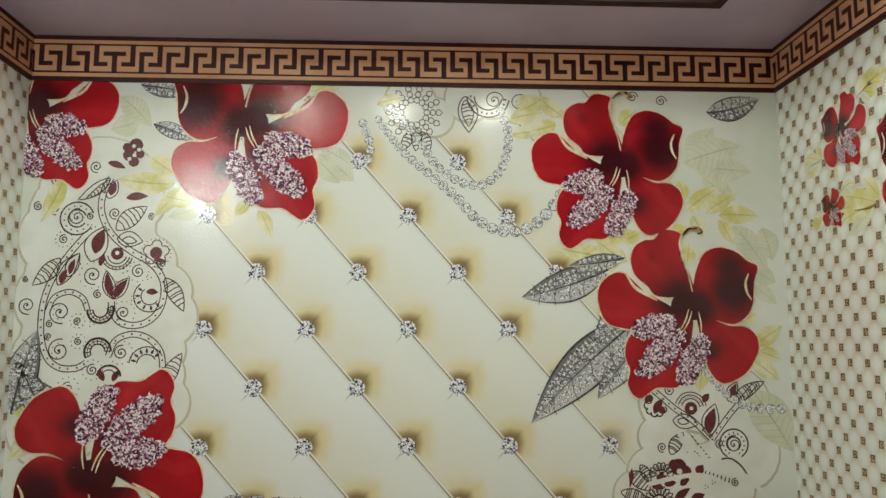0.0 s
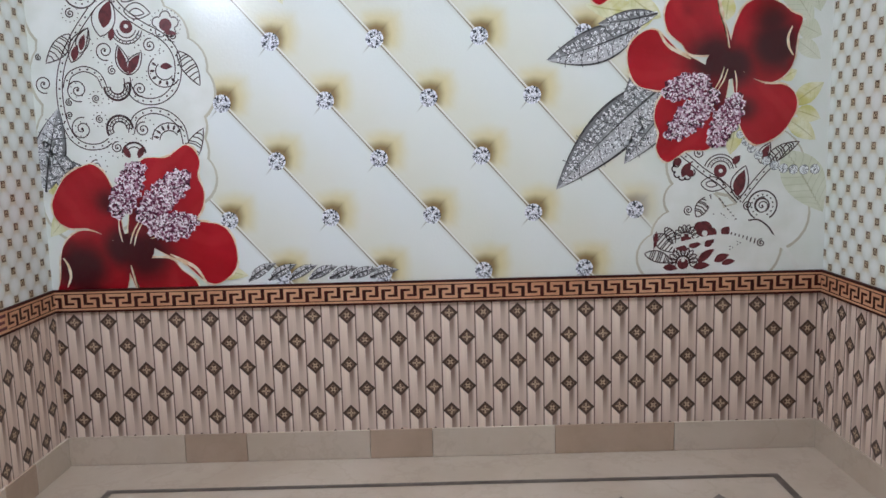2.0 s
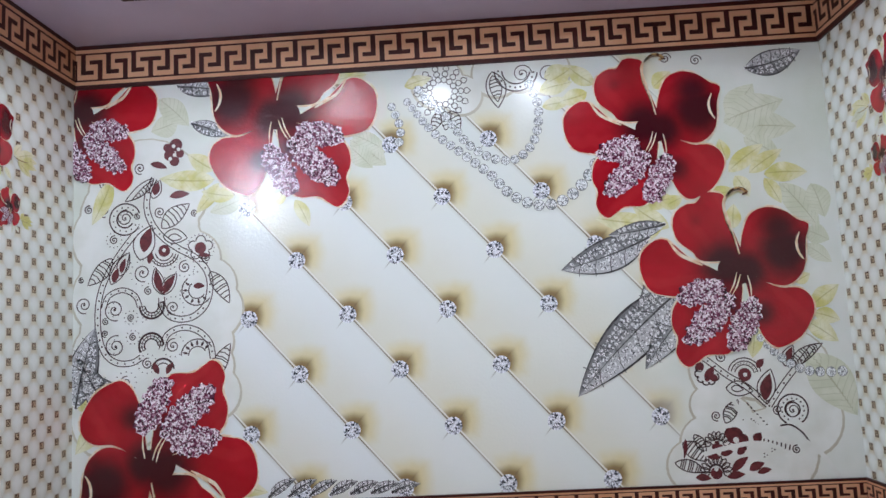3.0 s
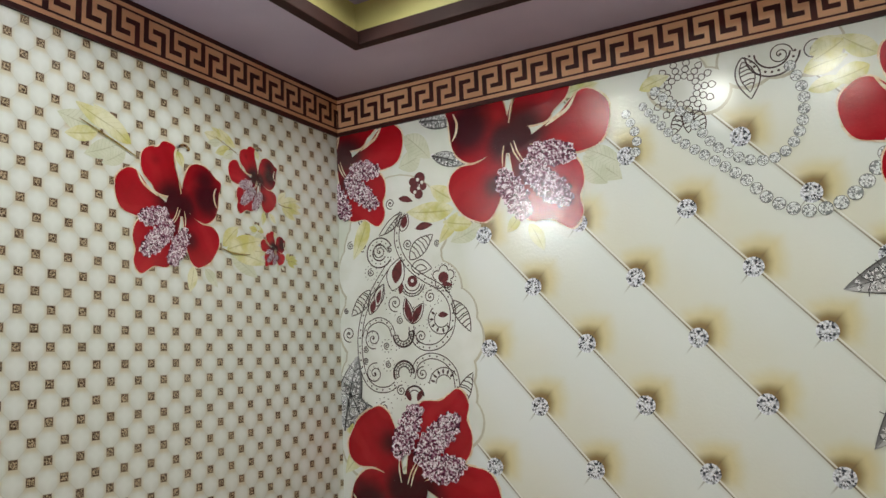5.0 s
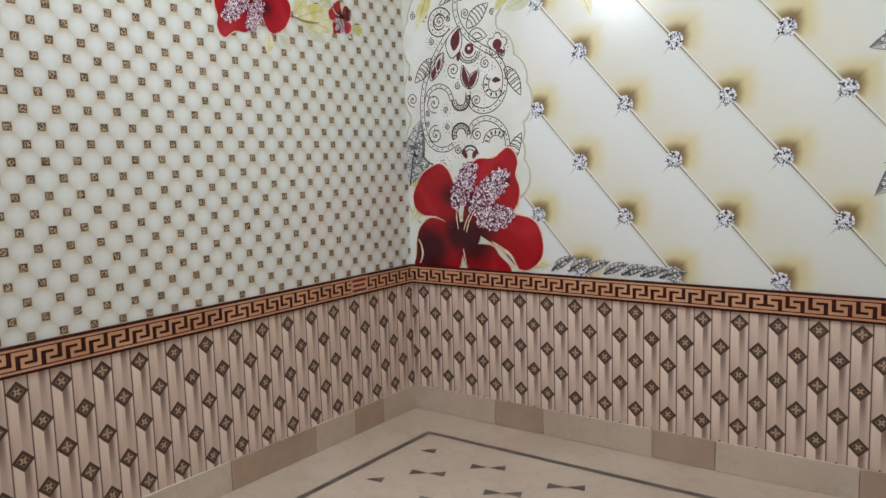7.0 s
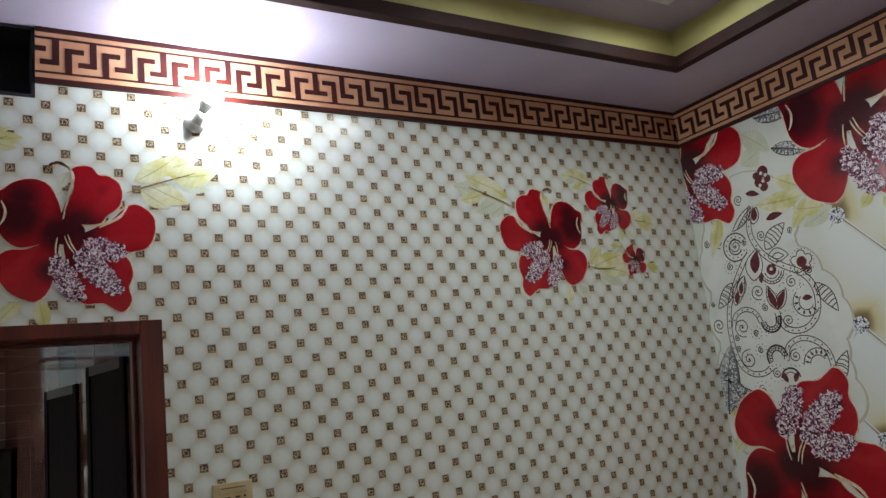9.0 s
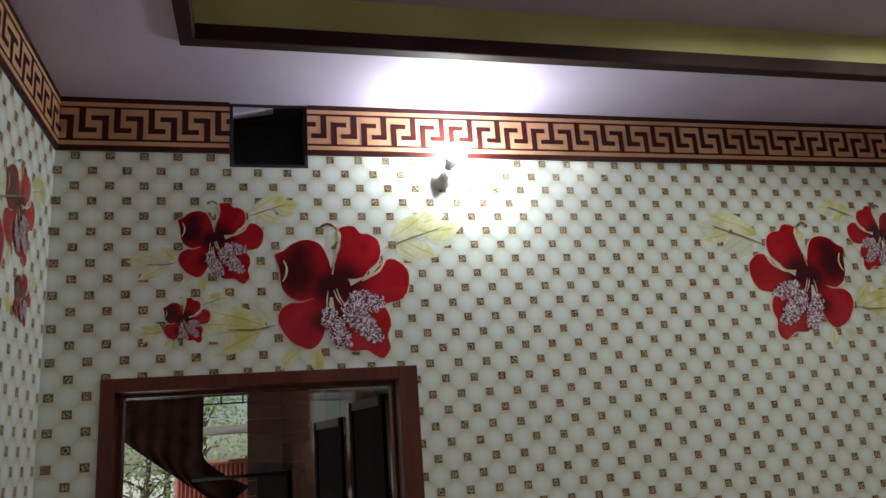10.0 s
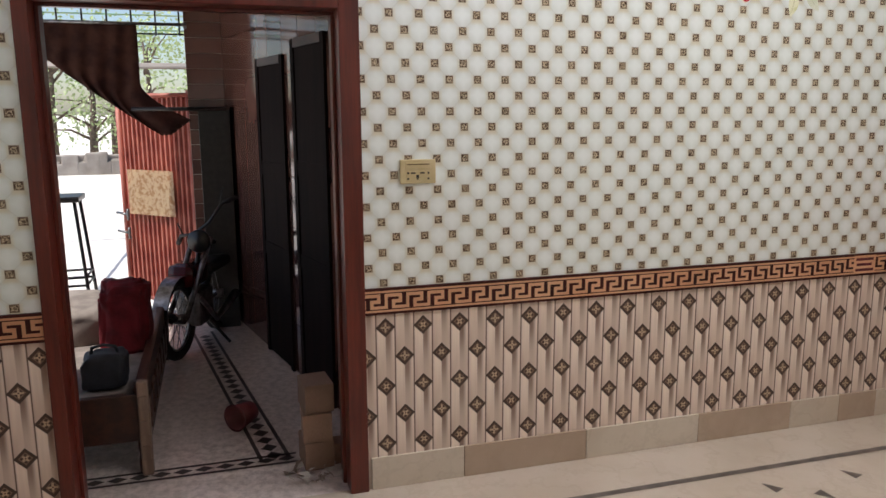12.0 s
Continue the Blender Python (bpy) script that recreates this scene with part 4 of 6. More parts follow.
def jewel_leaf(base, tip, wide, bend=0.1, gems=0):
    leaf = mural_part("silver_leaf", "silver_dark", lambda sh: print_leaf(sh, base, tip, wide, 0.0044, bend=bend), "silver leaf set with clear stones")
    mural_part("leaf_blade", "silver", lambda sh: print_leaf(sh, base, tip, wide * 0.9, 0.0047, bend=bend), "grey silver leaf blade")
    def stones(sh):
        rows = leaf_outline(base, tip, wide * 0.80, 60, bend)
        size, step, gone = (Vector(tip) - Vector(base)).length, 0.026, 0.0
        for k in range(int(size / step)):
            a, c, f = rows[min(59, 1 + int(58 * k * step / size))]
            m = int((a - c).length / step)
            for q in range(m + 1):
                g = (q + 0.5) / (m + 1)
                if m < 2 or abs(g - 0.5) > 0.04:
                    p = a.lerp(c, g) + (Vector(base) - Vector(tip)).normalized() * (0.10 * wide * abs(g - 0.5)) + Vector((RN.uniform(-0.002, 0.002), RN.uniform(-0.002, 0.002)))
                    gem(sh, p.x, p.y, RN.uniform(0.0105, 0.0140), 0.0051 + 0.0004 * RN.random(), RN, 5, 2)
    made = mural_part("jewel_inlay", "jewel", stones, "tiny clear stones on a silver leaf")
    if made:
        made["kind"] = "stuff"
    def rib(sh):
        rows = leaf_outline(base, tip, wide, bend=bend)
        ribbon(sh, [(a + b) / 2 for a, b, t in rows], lambda t: 0.010 * (1.1 - t), 0.0058)
        for k in range(2, len(rows) - 3, 3):
            a, c, f = rows[k]
            d = (Vector(tip) - Vector(base)) * 0.12
            for e in (a, c):
                ribbon(sh, [(a + c) / 2, (a + c) / 2 + (e - (a + c) / 2) * 0.5 + d * 0.4, e + d * 0.55], 0.0035, 0.0057)
    mural_part("leaf_rib", "silver_dark", rib, "dark leaf ribs")


jewel_leaf((2.90, 2.10), (2.46, 1.96), 0.17, 0.12, 80)
jewel_leaf((2.98, 2.16), (2.70, 2.12), 0.09, 0.1, 24)
jewel_leaf((3.06, 1.86), (2.50, 1.345), 0.23, -0.10, 170)
jewel_leaf((3.12, 1.80), (2.83, 1.46), 0.16, -0.12, 60)
jewel_leaf((3.02, 2.0), (2.82, 1.76), 0.12, 0.1, 40)
jewel_leaf((3.44, 2.92), (3.72, 3.0), 0.13, -0.2, 60)
jewel_leaf((0.02, 1.40), (0.12, 1.80), 0.16, 0.1, 70)
jewel_leaf((0.20, 1.32), (0.02, 1.66), 0.13, -0.1, 60)
jewel_leaf((0.30, 1.36), (0.12, 1.56), 0.12, 0.1, 50)
for k in range(7):
    jewel_leaf((0.98 + 0.1 * k, 0.935), (1.12 + 0.1 * k, 1.02 - 0.008 * k), 0.05, 0.25, 16)
jewel_leaf((0.62, 2.82), (0.82, 2.74), 0.08, 0.1, 30)
jewel_leaf((0.55, 3.02), (0.80, 2.98), 0.10, 0.1, 36)


# --- lace
def spiral(sh, u, v, r, turns, way, w, width=0.0085, start=0.0):
    n = int(26 * turns)
    ribbon(sh, [(u + r * (1 - k / n * 0.86) * math.cos(start + way * 2 * math.pi * turns * k / n), v + r * (1 - k / n * 0.86) * math.sin(start + way * 2 * math.pi * turns * k / n)) for k in range(n + 1)], width, w)
    disc(sh, u, v, r * 0.13, w, 8)


def dotted(sh, u, v, r, a0, a1, w, dot=0.006, n=16, rails=True):
    pts = [(u + r * math.cos(radians(a0 + (a1 - a0) * k / n)), v + r * math.sin(radians(a0 + (a1 - a0) * k / n))) for k in range(n + 1)]
    for p in pts:
        disc(sh, *p, dot, w, 7)
    if rails:
        for q in (r - 0.019, r + 0.019):
            ribbon(sh, [(u + q * math.cos(radians(a0 + (a1 - a0) * k / 30)), v + q * math.sin(radians(a0 + (a1 - a0) * k / 30))) for k in range(31)], 0.0075, w)


def drop(sh, base, tip, wide, w, width=0.0085, rows_of=0):
    rows = leaf_outline(base, tip, wide, 16, 0.15)
    ribbon(sh, [a for a, b, t in rows] + [b for a, b, t in rows][::-1][1:], width, w)
    for k in range(rows_of):
        a, b, t = rows[3 + k * (len(rows) - 5) // max(1, rows_of)]
        ribbon(sh, [a, (a + b) / 2 + Vector((0.004, 0.006)), b], 0.0055, w)


def scallops(sh, rows, w):
    for k, (u, v, r) in enumerate(rows):
        disc(sh, u, v, r, w + 0.00003 * k, 26)


def lace_field(centres, clip=None):
    mural_part("lace_edge", "lace_edge", lambda sh: scallops(sh, [(u, v - 0.004, r + 0.011) for u, v, r in centres], 0.0022), "beige edge of the lace")
    mural_part("lace_ground", "lace", lambda sh: scallops(sh, centres, 0.0028), "white lace ground")


lace_field([(0.2 + 0.09 * (k % 3), 1.35 + 0.10 * k, 0.20 + 0.05 * (k % 3)) for k in range(12)] + [(0.62, 2.12, 0.14), (0.7, 1.98, 0.14), (0.72, 1.86, 0.15), (0.7, 1.7, 0.12), (0.68, 1.58, 0.14), (0.72, 1.45, 0.13), (0.5, 2.3, 0.15), (0.56, 2.42, 0.13)])


def lace_at(x, y):
    """From the drawing of the lace to the wall."""
    return (-0.0270 + 0.001326 * x -0.000060 * y, 2.7575 -0.000044 * x -0.001312 * y)


def bend_through(pts, steps=8):
    """A smooth line through a few drawn points."""
    out = []
    for i in range(len(pts) - 1):
        p0, p1, p2, p3 = (Vector(pts[min(max(i + q, 0), len(pts) - 1)]) for q in (-1, 0, 1, 2))
        for k in range(steps):
            f = k / steps
            out.append(0.5 * (2 * p1 + (p2 - p0) * f + (2 * p0 - 5 * p1 + 4 * p2 - p3) * f * f + (3 * p1 - p0 - 3 * p2 + p3) * f ** 3))
    return out + [Vector(pts[-1])]


def vine(sh, pts, gap, frame_of, w=0.0036, dot=0.0050, line=0.0054):
    """Two thin rails with a row of dots between them."""
    path = [Vector(frame_of(*p)) for p in bend_through(pts)]
    sides = ([], [])
    for i, p in enumerate(path):
        d = (path[min(i + 1, len(path) - 1)] - path[max(i - 1, 0)]).normalized()
        n = Vector((-d.y, d.x))
        sides[0].append(p + n * gap), sides[1].append(p - n * gap)
    for s in sides:
        ribbon(sh, s, line, w)
    gone = 0.0
    for a, c in zip(path, path[1:]):
        gone += (c - a).length
        if gone > 0.036:
            disc(sh, c.x, c.y, dot, w, 7)
            gone = 0.0


def hook(sh, c, r, a0, a1, w=0.0036):
    """A netted hook: thick rim, thin inner rim and spokes."""
    pt = lambda q, a: (c[0] + q * math.cos(radians(a)), c[1] + q * math.sin(radians(a)))  # noqa: E731
    for q, wd in ((r, 0.011), (r * 0.55, 0.007), (r * 0.78, 0.004)):
        ribbon(sh, [pt(q, a0 + (a1 - a0) * k / 24) for k in range(25)], wd, w)
    for k in range(10):
        a = a0 + (a1 - a0) * k / 9
        ribbon(sh, [pt(r * 0.55, a), pt(r, a)], 0.0045, w)


def curls(sh, rows, frame_of):
    """Thin spirals (x, y, radius, way)."""
    for x, y, r, way in rows:
        c = frame_of(x, y)
        spiral(sh, *c, 0.00128 * r, 1.7, way, 0.0036, 0.0056, start=way * 1.3)


def arc_line(sh, frame_of, x, y, r, a0, a1, width=0.0056, w=0.0036):
    ribbon(sh, [frame_of(x + r * math.cos(radians(a0 + (a1 - a0) * k / 24)), y - r * math.sin(radians(a0 + (a1 - a0) * k / 24))) for k in range(25)], width, w)


def dot_ring(sh, frame_of, x, y, r, n, size=0.0036, a0=0, a1=360):
    for k in range(n):
        a = radians(a0 + (a1 - a0) * k / n)
        disc(sh, *frame_of(x + r * math.cos(a), y - r * math.sin(a)), size, 0.0036, 7)


def comb(sh, frame_of, x, y, r, a0, a1, n):
    """Two arcs with a fan of small filled drops between them."""
    arc_line(sh, frame_of, x, y, r, a0, a1)
    arc_line(sh, frame_of, x, y, r * 0.55, a0, a1)
    for k in range(n):
        a = radians(a0 + (a1 - a0) * (k + 0.5) / n)
        print_leaf(sh, frame_of(x + r * 0.6 * math.cos(a), y - r * 0.6 * math.sin(a)), frame_of(x + r * 0.95 * math.cos(a), y - r * 0.95 * math.sin(a)), 0.012, 0.0036)


def lace_left(sh):
    at = lace_at
    vine(sh, [(348, 150), (328, 200), (322, 255), (332, 300), (358, 348), (400, 392), (455, 430), (515, 462), (555, 500), (577, 548), (578, 605), (560, 655), (520, 690), (472, 700), (430, 688), (402, 655), (394, 615)], 0.015, at)
    vine(sh, [(275, 375), (228, 440), (190, 505), (165, 565), (152, 625), (150, 690), (160, 765), (188, 830), (235, 862), (290, 862), (325, 842)], 0.014, at)
    vine(sh, [(172, 655), (188, 608), (240, 585), (290, 606), (312, 650)], 0.012, at)
    vine(sh, [(402, 815), (422, 758), (478, 732), (540, 746), (585, 790), (600, 850)], 0.014, at)
    dotted(sh, *at(240, 310), 0.062, 20, 330, 0.0036, dot=0.0045, n=11)
    curls(sh, [(240, 305, 34, 1), (215, 660, 44, -1), (225, 800, 44, 1), (440, 655, 28, -1), (446, 800, 28, 1), (480, 500, 26, 1), (375, 285, 23, -1), (318, 520, 36, -1), (342, 590, 17, 1), (200, 390, 18, 1), (280, 690, 15, -1), (290, 765, 15, 1),
               (182, 705, 14, 1), (182, 750, 14, -1), (80, 545, 12, 1), (510, 290, 14, -1), (350, 866, 22, 1), (562, 468, 20, -1), (288, 300, 14, 1), (95, 640, 34, -1), (270, 935, 24, 1), (155, 170, 26, 1), (155, 275, 26, -1), (95, 270, 18, 1), (290, 110, 24, -1)], at)
    hook(sh, at(358, 648), 0.062, 180, 380)
    hook(sh, at(362, 798), 0.062, 0, 210)
    for c, e, wd, n in [((195, 462), (106, 565), 0.075, 7), ((578, 520), (656, 642), 0.070, 7), ((608, 925), (664, 795), 0.070, 7), ((345, 152), (236, 240), 0.055, 0), ((345, 158), (262, 236), 0.030, 6), ((385, 348), (490, 255), 0.085, 6), ((392, 380), (486, 388), 0.075, 0), ((412, 384), (464, 389), 0.034, 0),
                        ((305, 470), (345, 335), 0.11, 0), ((196, 562), (262, 440), 0.075, 0), ((228, 530), (262, 440), 0.06, 0), ((400, 605), (365, 500), 0.06, 0), ((400, 605), (450, 525), 0.06, 0), ((345, 230), (372, 160), 0.06, 0)]:
        drop(sh, at(*c), at(*e), wd, 0.0036, 0.0056, n)
    for r in (34, 46, 56):
        arc_line(sh, at, 398, 440, r, 190, 350)
    dot_ring(sh, at, 398, 440, 51, 10, 0.0032, 195, 345)
    comb(sh, at, 530, 590, 58, 130, 330, 6)
    comb(sh, at, 540, 838, 62, 30, 180, 6)
    for k in range(5):
        a = radians(72 * k + 18)
        arc_line(sh, at, 538 + 30 * math.cos(a), 428 - 30 * math.sin(a), 18, 72 * k - 80, 72 * k + 116)
    dot_ring(sh, at, 538, 428, 54, 22, 0.0030)
    for x, y, r, n in [(200, 390, 30, 12), (318, 520, 48, 12), (480, 500, 38, 12), (440, 655, 42, 14), (446, 800, 42, 14), (280, 690, 26, 10), (290, 765, 26, 10), (215, 660, 26, 7), (225, 800, 26, 7), (240, 305, 22, 5), (350, 866, 36, 12), (270, 935, 40, 12)]:
        dot_ring(sh, at, x, y, r, n, 0.0032)
    for x, y in [(395, 540), (400, 575), (440, 470), (470, 600), (300, 620), (330, 700), (520, 520), (260, 480), (300, 340), (430, 500)]:
        dot_ring(sh, at, x, y, 9, 3, 0.0034)
    arc_line(sh, at, 410, 890, 42, 5, 175, 0.010)
    arc_line(sh, at, 410, 890, 26, 5, 175)


mural_part("lace_line", "lace_line", lace_left, "dark dotted lace scrolls")


def maroon_drops(rows, frame_of):
    for c, e, wd in rows:
        mural_part("lace_motif", "lace_red", lambda sh: print_leaf(sh, frame_of(*c), frame_of(*e), wd, 0.0040, bend=0.18), "maroon lace drop")


def maroon_dots(rows, frame_of):
    for u, v, r in rows:
        mural_part("lace_motif", "lace_red", lambda sh: disc(sh, *frame_of(u, v), r, 0.0041 + 0.0003 * RN.random(), 14), "maroon lace dot")


maroon_drops([((318, 440), (342, 345), 0.062), ((352, 218), (366, 165), 0.042), ((206, 556), (222, 500), 0.036), ((234, 520), (248, 462), 0.030), ((396, 600), (368, 505), 0.040), ((402, 602), (444, 530), 0.042), ((340, 485), (352, 440), 0.028), ((515, 575), (560, 575), 0.030),
              ((330, 92), (398, 112), 0.034), ((410, 225), (490, 215), 0.040), ((395, 905), (375, 860), 0.030), ((425, 905), (448, 862), 0.030), ((530, 455), (580, 460), 0.022)], lace_at)
maroon_dots([(398, 436, 0.031), (538, 428, 0.030), (405, 60, 0.030), (428, 20, 0.034), (425, 85, 0.026), (395, 30, 0.022), (445, 55, 0.022)], lace_at)
for x, y in ((398, 434), (420, 25), (425, 60), (440, 38), (408, 75)):
    mural_part("lace_eye", "lace", lambda sh: disc(sh, *lace_at(x, y), 0.010, 0.0056, 12), "white eye of the lace")
lace_field([(3.2, 1.45, 0.16), (3.35, 1.5, 0.2), (3.5, 1.42, 0.2), (3.12, 1.28, 0.09), (3.2, 1.2, 0.12), (3.1, 1.1, 0.13), (3.02, 1.0, 0.12), (3.2, 1.0, 0.16), (3.4, 1.05, 0.2), (3.55, 1.2, 0.18)])


def lace_right_at(x, y):
    """From the drawing of the lower lace to the wall."""
    return (2.4235 + 0.001224 * x -0.000022 * y, 1.6312 -0.000037 * x -0.001234 * y)


def lace_right(sh):
    at = lace_right_at
    vine(sh, [(548, 78), (590, 110), (650, 158), (720, 202), (795, 272)], 0.013, at)
    vine(sh, [(985, 50), (930, 112), (862, 190), (800, 275)], 0.012, at)
    dotted(sh, *at(888, 290), 0.052, -60, 240, 0.0036, dot=0.0045, n=12)
    curls(sh, [(888, 292, 34, 1), (830, 290, 18, -1), (630, 86, 22, 1), (595, 310, 19, -1), (890, 440, 16, 1), (545, 130, 14, 1)], at)
    for c, e, wd, n in [((785, 262), (815, 135), 0.085, 0), ((640, 205), (742, 218), 0.070, 0), ((660, 206), (705, 212), 0.030, 0), ((628, 338), (682, 250), 0.060, 7), ((885, 130), (1022, 40), 0.060, 9), ((872, 125), (908, 45), 0.055, 0), ((460, 410), (545, 480), 0.075, 7), ((425, 485), (540, 520), 0.055, 9), ((505, 380), (545, 450), 0.045, 5)]:
        drop(sh, at(*c), at(*e), wd, 0.0036, 0.0056, n)
    for r in (38, 52, 64):
        arc_line(sh, at, 715, 155, r, 10, 165)
    for k in range(6):
        a = radians(150 + 36 * k)
        arc_line(sh, at, 572 + 34 * math.cos(a), 145 - 34 * math.sin(a), 14, 60 + 36 * k, 240 + 36 * k, 0.007)
    for x, y, q, lo, hi, n in ((590, 420, 52, 10, 170, 8), (580, 520, 62, -10, 190, 11), (665, 410, 44, -40, 140, 8)):
        for k in range(n):
            a = radians(lo + (hi - lo) * k / (n - 1))
            drop(sh, at(x + q * 0.45 * math.cos(a), y - q * 0.45 * math.sin(a)), at(x + q * math.cos(a), y - q * math.sin(a)), 0.026, 0.0036, 0.0056)
        arc_line(sh, at, x, y, q * 0.42, lo, hi, 0.008)
    dot_ring(sh, at, 715, 155, 45, 10, 0.0030, 15, 165)
    for x, y in [(700, 320), (730, 330), (745, 345), (800, 440), (770, 460)]:
        dot_ring(sh, at, x, y, 7, 3, 0.0034)
    for k in range(7):        # fringe of short dark strokes along the edge
        ribbon(sh, [at(715 + 11 * k, 262 + 14 * k), at(722 + 11 * k, 272 + 12 * k)], 0.006, 0.0048)
        ribbon(sh, [at(770 + 16 * k, 398 + 4 * k), at(766 + 16 * k, 418 + 4 * k)], 0.006, 0.0048)
    ribbon(sh, [at(*p) for p in bend_through([(835, 350), (875, 348), (915, 375), (940, 412)])], 0.008, 0.0048)


mural_part("lace_line", "lace_line", lace_right, "dark dotted lace scrolls")
maroon_drops([((785, 255), (812, 150), 0.056), ((765, 130), (792, 95), 0.034), ((880, 112), (905, 52), 0.034), ((565, 180), (600, 120), 0.04), ((640, 520), (705, 465), 0.040), ((705, 515), (765, 488), 0.040), ((735, 525), (790, 512), 0.030), ((545, 455), (600, 470), 0.036), ((735, 412), (760, 375), 0.044), ((470, 395), (460, 470), 0.02),
              ((600, 455), (650, 445), 0.034), ((665, 455), (700, 430), 0.034), ((620, 540), (690, 530), 0.036), ((500, 540), (560, 545), 0.034)], lace_right_at)
maroon_dots([(715, 155, 0.032), (660, 385, 0.040), (690, 400, 0.026), (640, 375, 0.024), (590, 425, 0.026), (580, 525, 0.028), (545, 120, 0.020), (596, 165, 0.018)], lace_right_at)
for x, y, r in ((717, 155, 0.010), (575, 410, 0.008), (605, 412, 0.008), (663, 402, 0.014), (580, 510, 0.010)):
    mural_part("lace_eye", "lace", lambda sh: disc(sh, *lace_right_at(x, y), r, 0.0046, 12), "white eye of the lace")
for pts in ([(665, 250), (690, 300), (735, 345), (810, 372), (900, 395), (980, 455), (1040, 540)], [(535, 455), (620, 432), (720, 415), (800, 425), (880, 470), (940, 530)]):
    mural_part("lace_stem", "lace", lambda sh: ribbon(sh, [lace_right_at(*p) for p in bend_through(pts)], 0.022, 0.0050), "ivory stem across the lace")
lace_field([(1.9, 2.95, 0.13), (2.02, 2.88, 0.10), (2.2, 2.98, 0.12), (2.32, 3.0, 0.12), (2.45, 2.98, 0.12)])


def lace_top(sh):
    for r in (0.05, 0.08, 0.11):
        for k in range(14):
            a = 2 * math.pi * k / 14
            drop(sh, (1.92 + r * math.cos(a), 2.9 + r * math.sin(a)), (1.92 + (r + 0.035) * math.cos(a), 2.9 + (r + 0.035) * math.sin(a)), 0.03, 0.0036, 0.004)
    for k in range(3):
        drop(sh, (1.90 + 0.03 * k, 2.80), (1.86 + 0.07 * k, 2.70), 0.05, 0.0037, 0.005, 4)
    drop(sh, (2.18, 2.99), (2.2, 2.80), 0.10, 0.0036, 0.006, 0)
    drop(sh, (2.18, 2.97), (2.2, 2.83), 0.06, 0.0036, 0.005, 5)
    dotted(sh, 2.3, 2.99, 0.09, 180, 350, 0.0036, n=10)
    dotted(sh, 2.62, 2.72, 0.05, 0, 360, 0.0036, n=8, rails=False)
    for u, v, r in [(2.33, 2.97, 0.05), (2.46, 2.96, 0.05), (3.05, 3.0, 0.03), (3.2, 2.98, 0.03), (0.3, 2.0, 0.0)]:
        if r:
            spiral(sh, u, v, r, 1.7, 1, 0.0036, 0.005)
    drop(sh, (2.56, 2.74), (2.66, 2.68), 0.05, 0.0037, 0.005, 3)


mural_part("lace_line", "lace_line", lace_top, "dark dotted lace scrolls")


def strand(pts, r0, r1, n):
    """Stones on a thread through points."""
    def draw(sh, rim=False):
        path = []
        for i in range(len(pts) - 1):
            p0, p1, p2, p3 = (Vector(pts[min(max(i + q, 0), len(pts) - 1)]) for q in (-1, 0, 1, 2))
            for k in range(40):
                t = k / 40
                path.append(0.5 * (2 * p1 + (p2 - p0) * t + (2 * p0 - 5 * p1 + 4 * p2 - p3) * t * t + (3 * p1 - p0 - 3 * p2 + p3) * t ** 3))
        gone, last, k = 0.0, path[0], 0
        for p in path:
            gone += (p - last).length
            last = p
            r = r0 + (r1 - r0) * min(1, k / n)
            if gone >= 2.0 * r or k == 0:
                if rim:
                    disc(sh, p.x, p.y, r, 0.0049 + 0.00001 * k, 18)
                else:
                    gem(sh, p.x, p.y, r * 0.9, 0.0053 + 0.00002 * k, RN, 8, 3)
                gone, k = 0.0, k + 1
    mural_part("strand_rim", "bead_rim", lambda sh: draw(sh, True), "dark rims of a strand of stones")
    mural_part("pearl_strand", "pearl", draw, "strand of clear printed stones")


strand([(1.74, 2.86), (1.86, 2.70), (2.0, 2.58), (2.14, 2.46), (2.24, 2.35), (2.37, 2.29), (2.50, 2.31), (2.60, 2.39), (2.66, 2.47), (2.70, 2.54)], 0.020, 0.031, 22)
strand([(1.80, 2.92), (1.94, 2.76), (2.04, 2.62), (2.16, 2.54), (2.27, 2.53), (2.35, 2.59), (2.39, 2.68), (2.40, 2.80), (2.36, 2.92)], 0.023, 0.024, 22)
strand([(3.36, 1.62), (3.46, 1.50), (3.56, 1.43), (3.66, 1.41), (3.80, 1.41)], 0.020, 0.026, 12)
strand([(1.66, 2.84), (1.70, 2.72), (1.68, 2.62)], 0.022, 0.024, 5)

for k, (c, sc, mi, tn) in enumerate([((0.005, 2.960), 0.93, True, 0.0), ((1.070, 2.905), 1.095, True, -0.02), ((2.982, 2.705), 0.98, False, 0.0), ((3.326, 1.984), 1.025, False, 0.0), ((0.402, 1.038), 1.12, False, math.pi)]):
    flower(mural, on_north, c, sc, mi, tn, 0.0062, MLO, MHI, 20 + k, leaves=False)

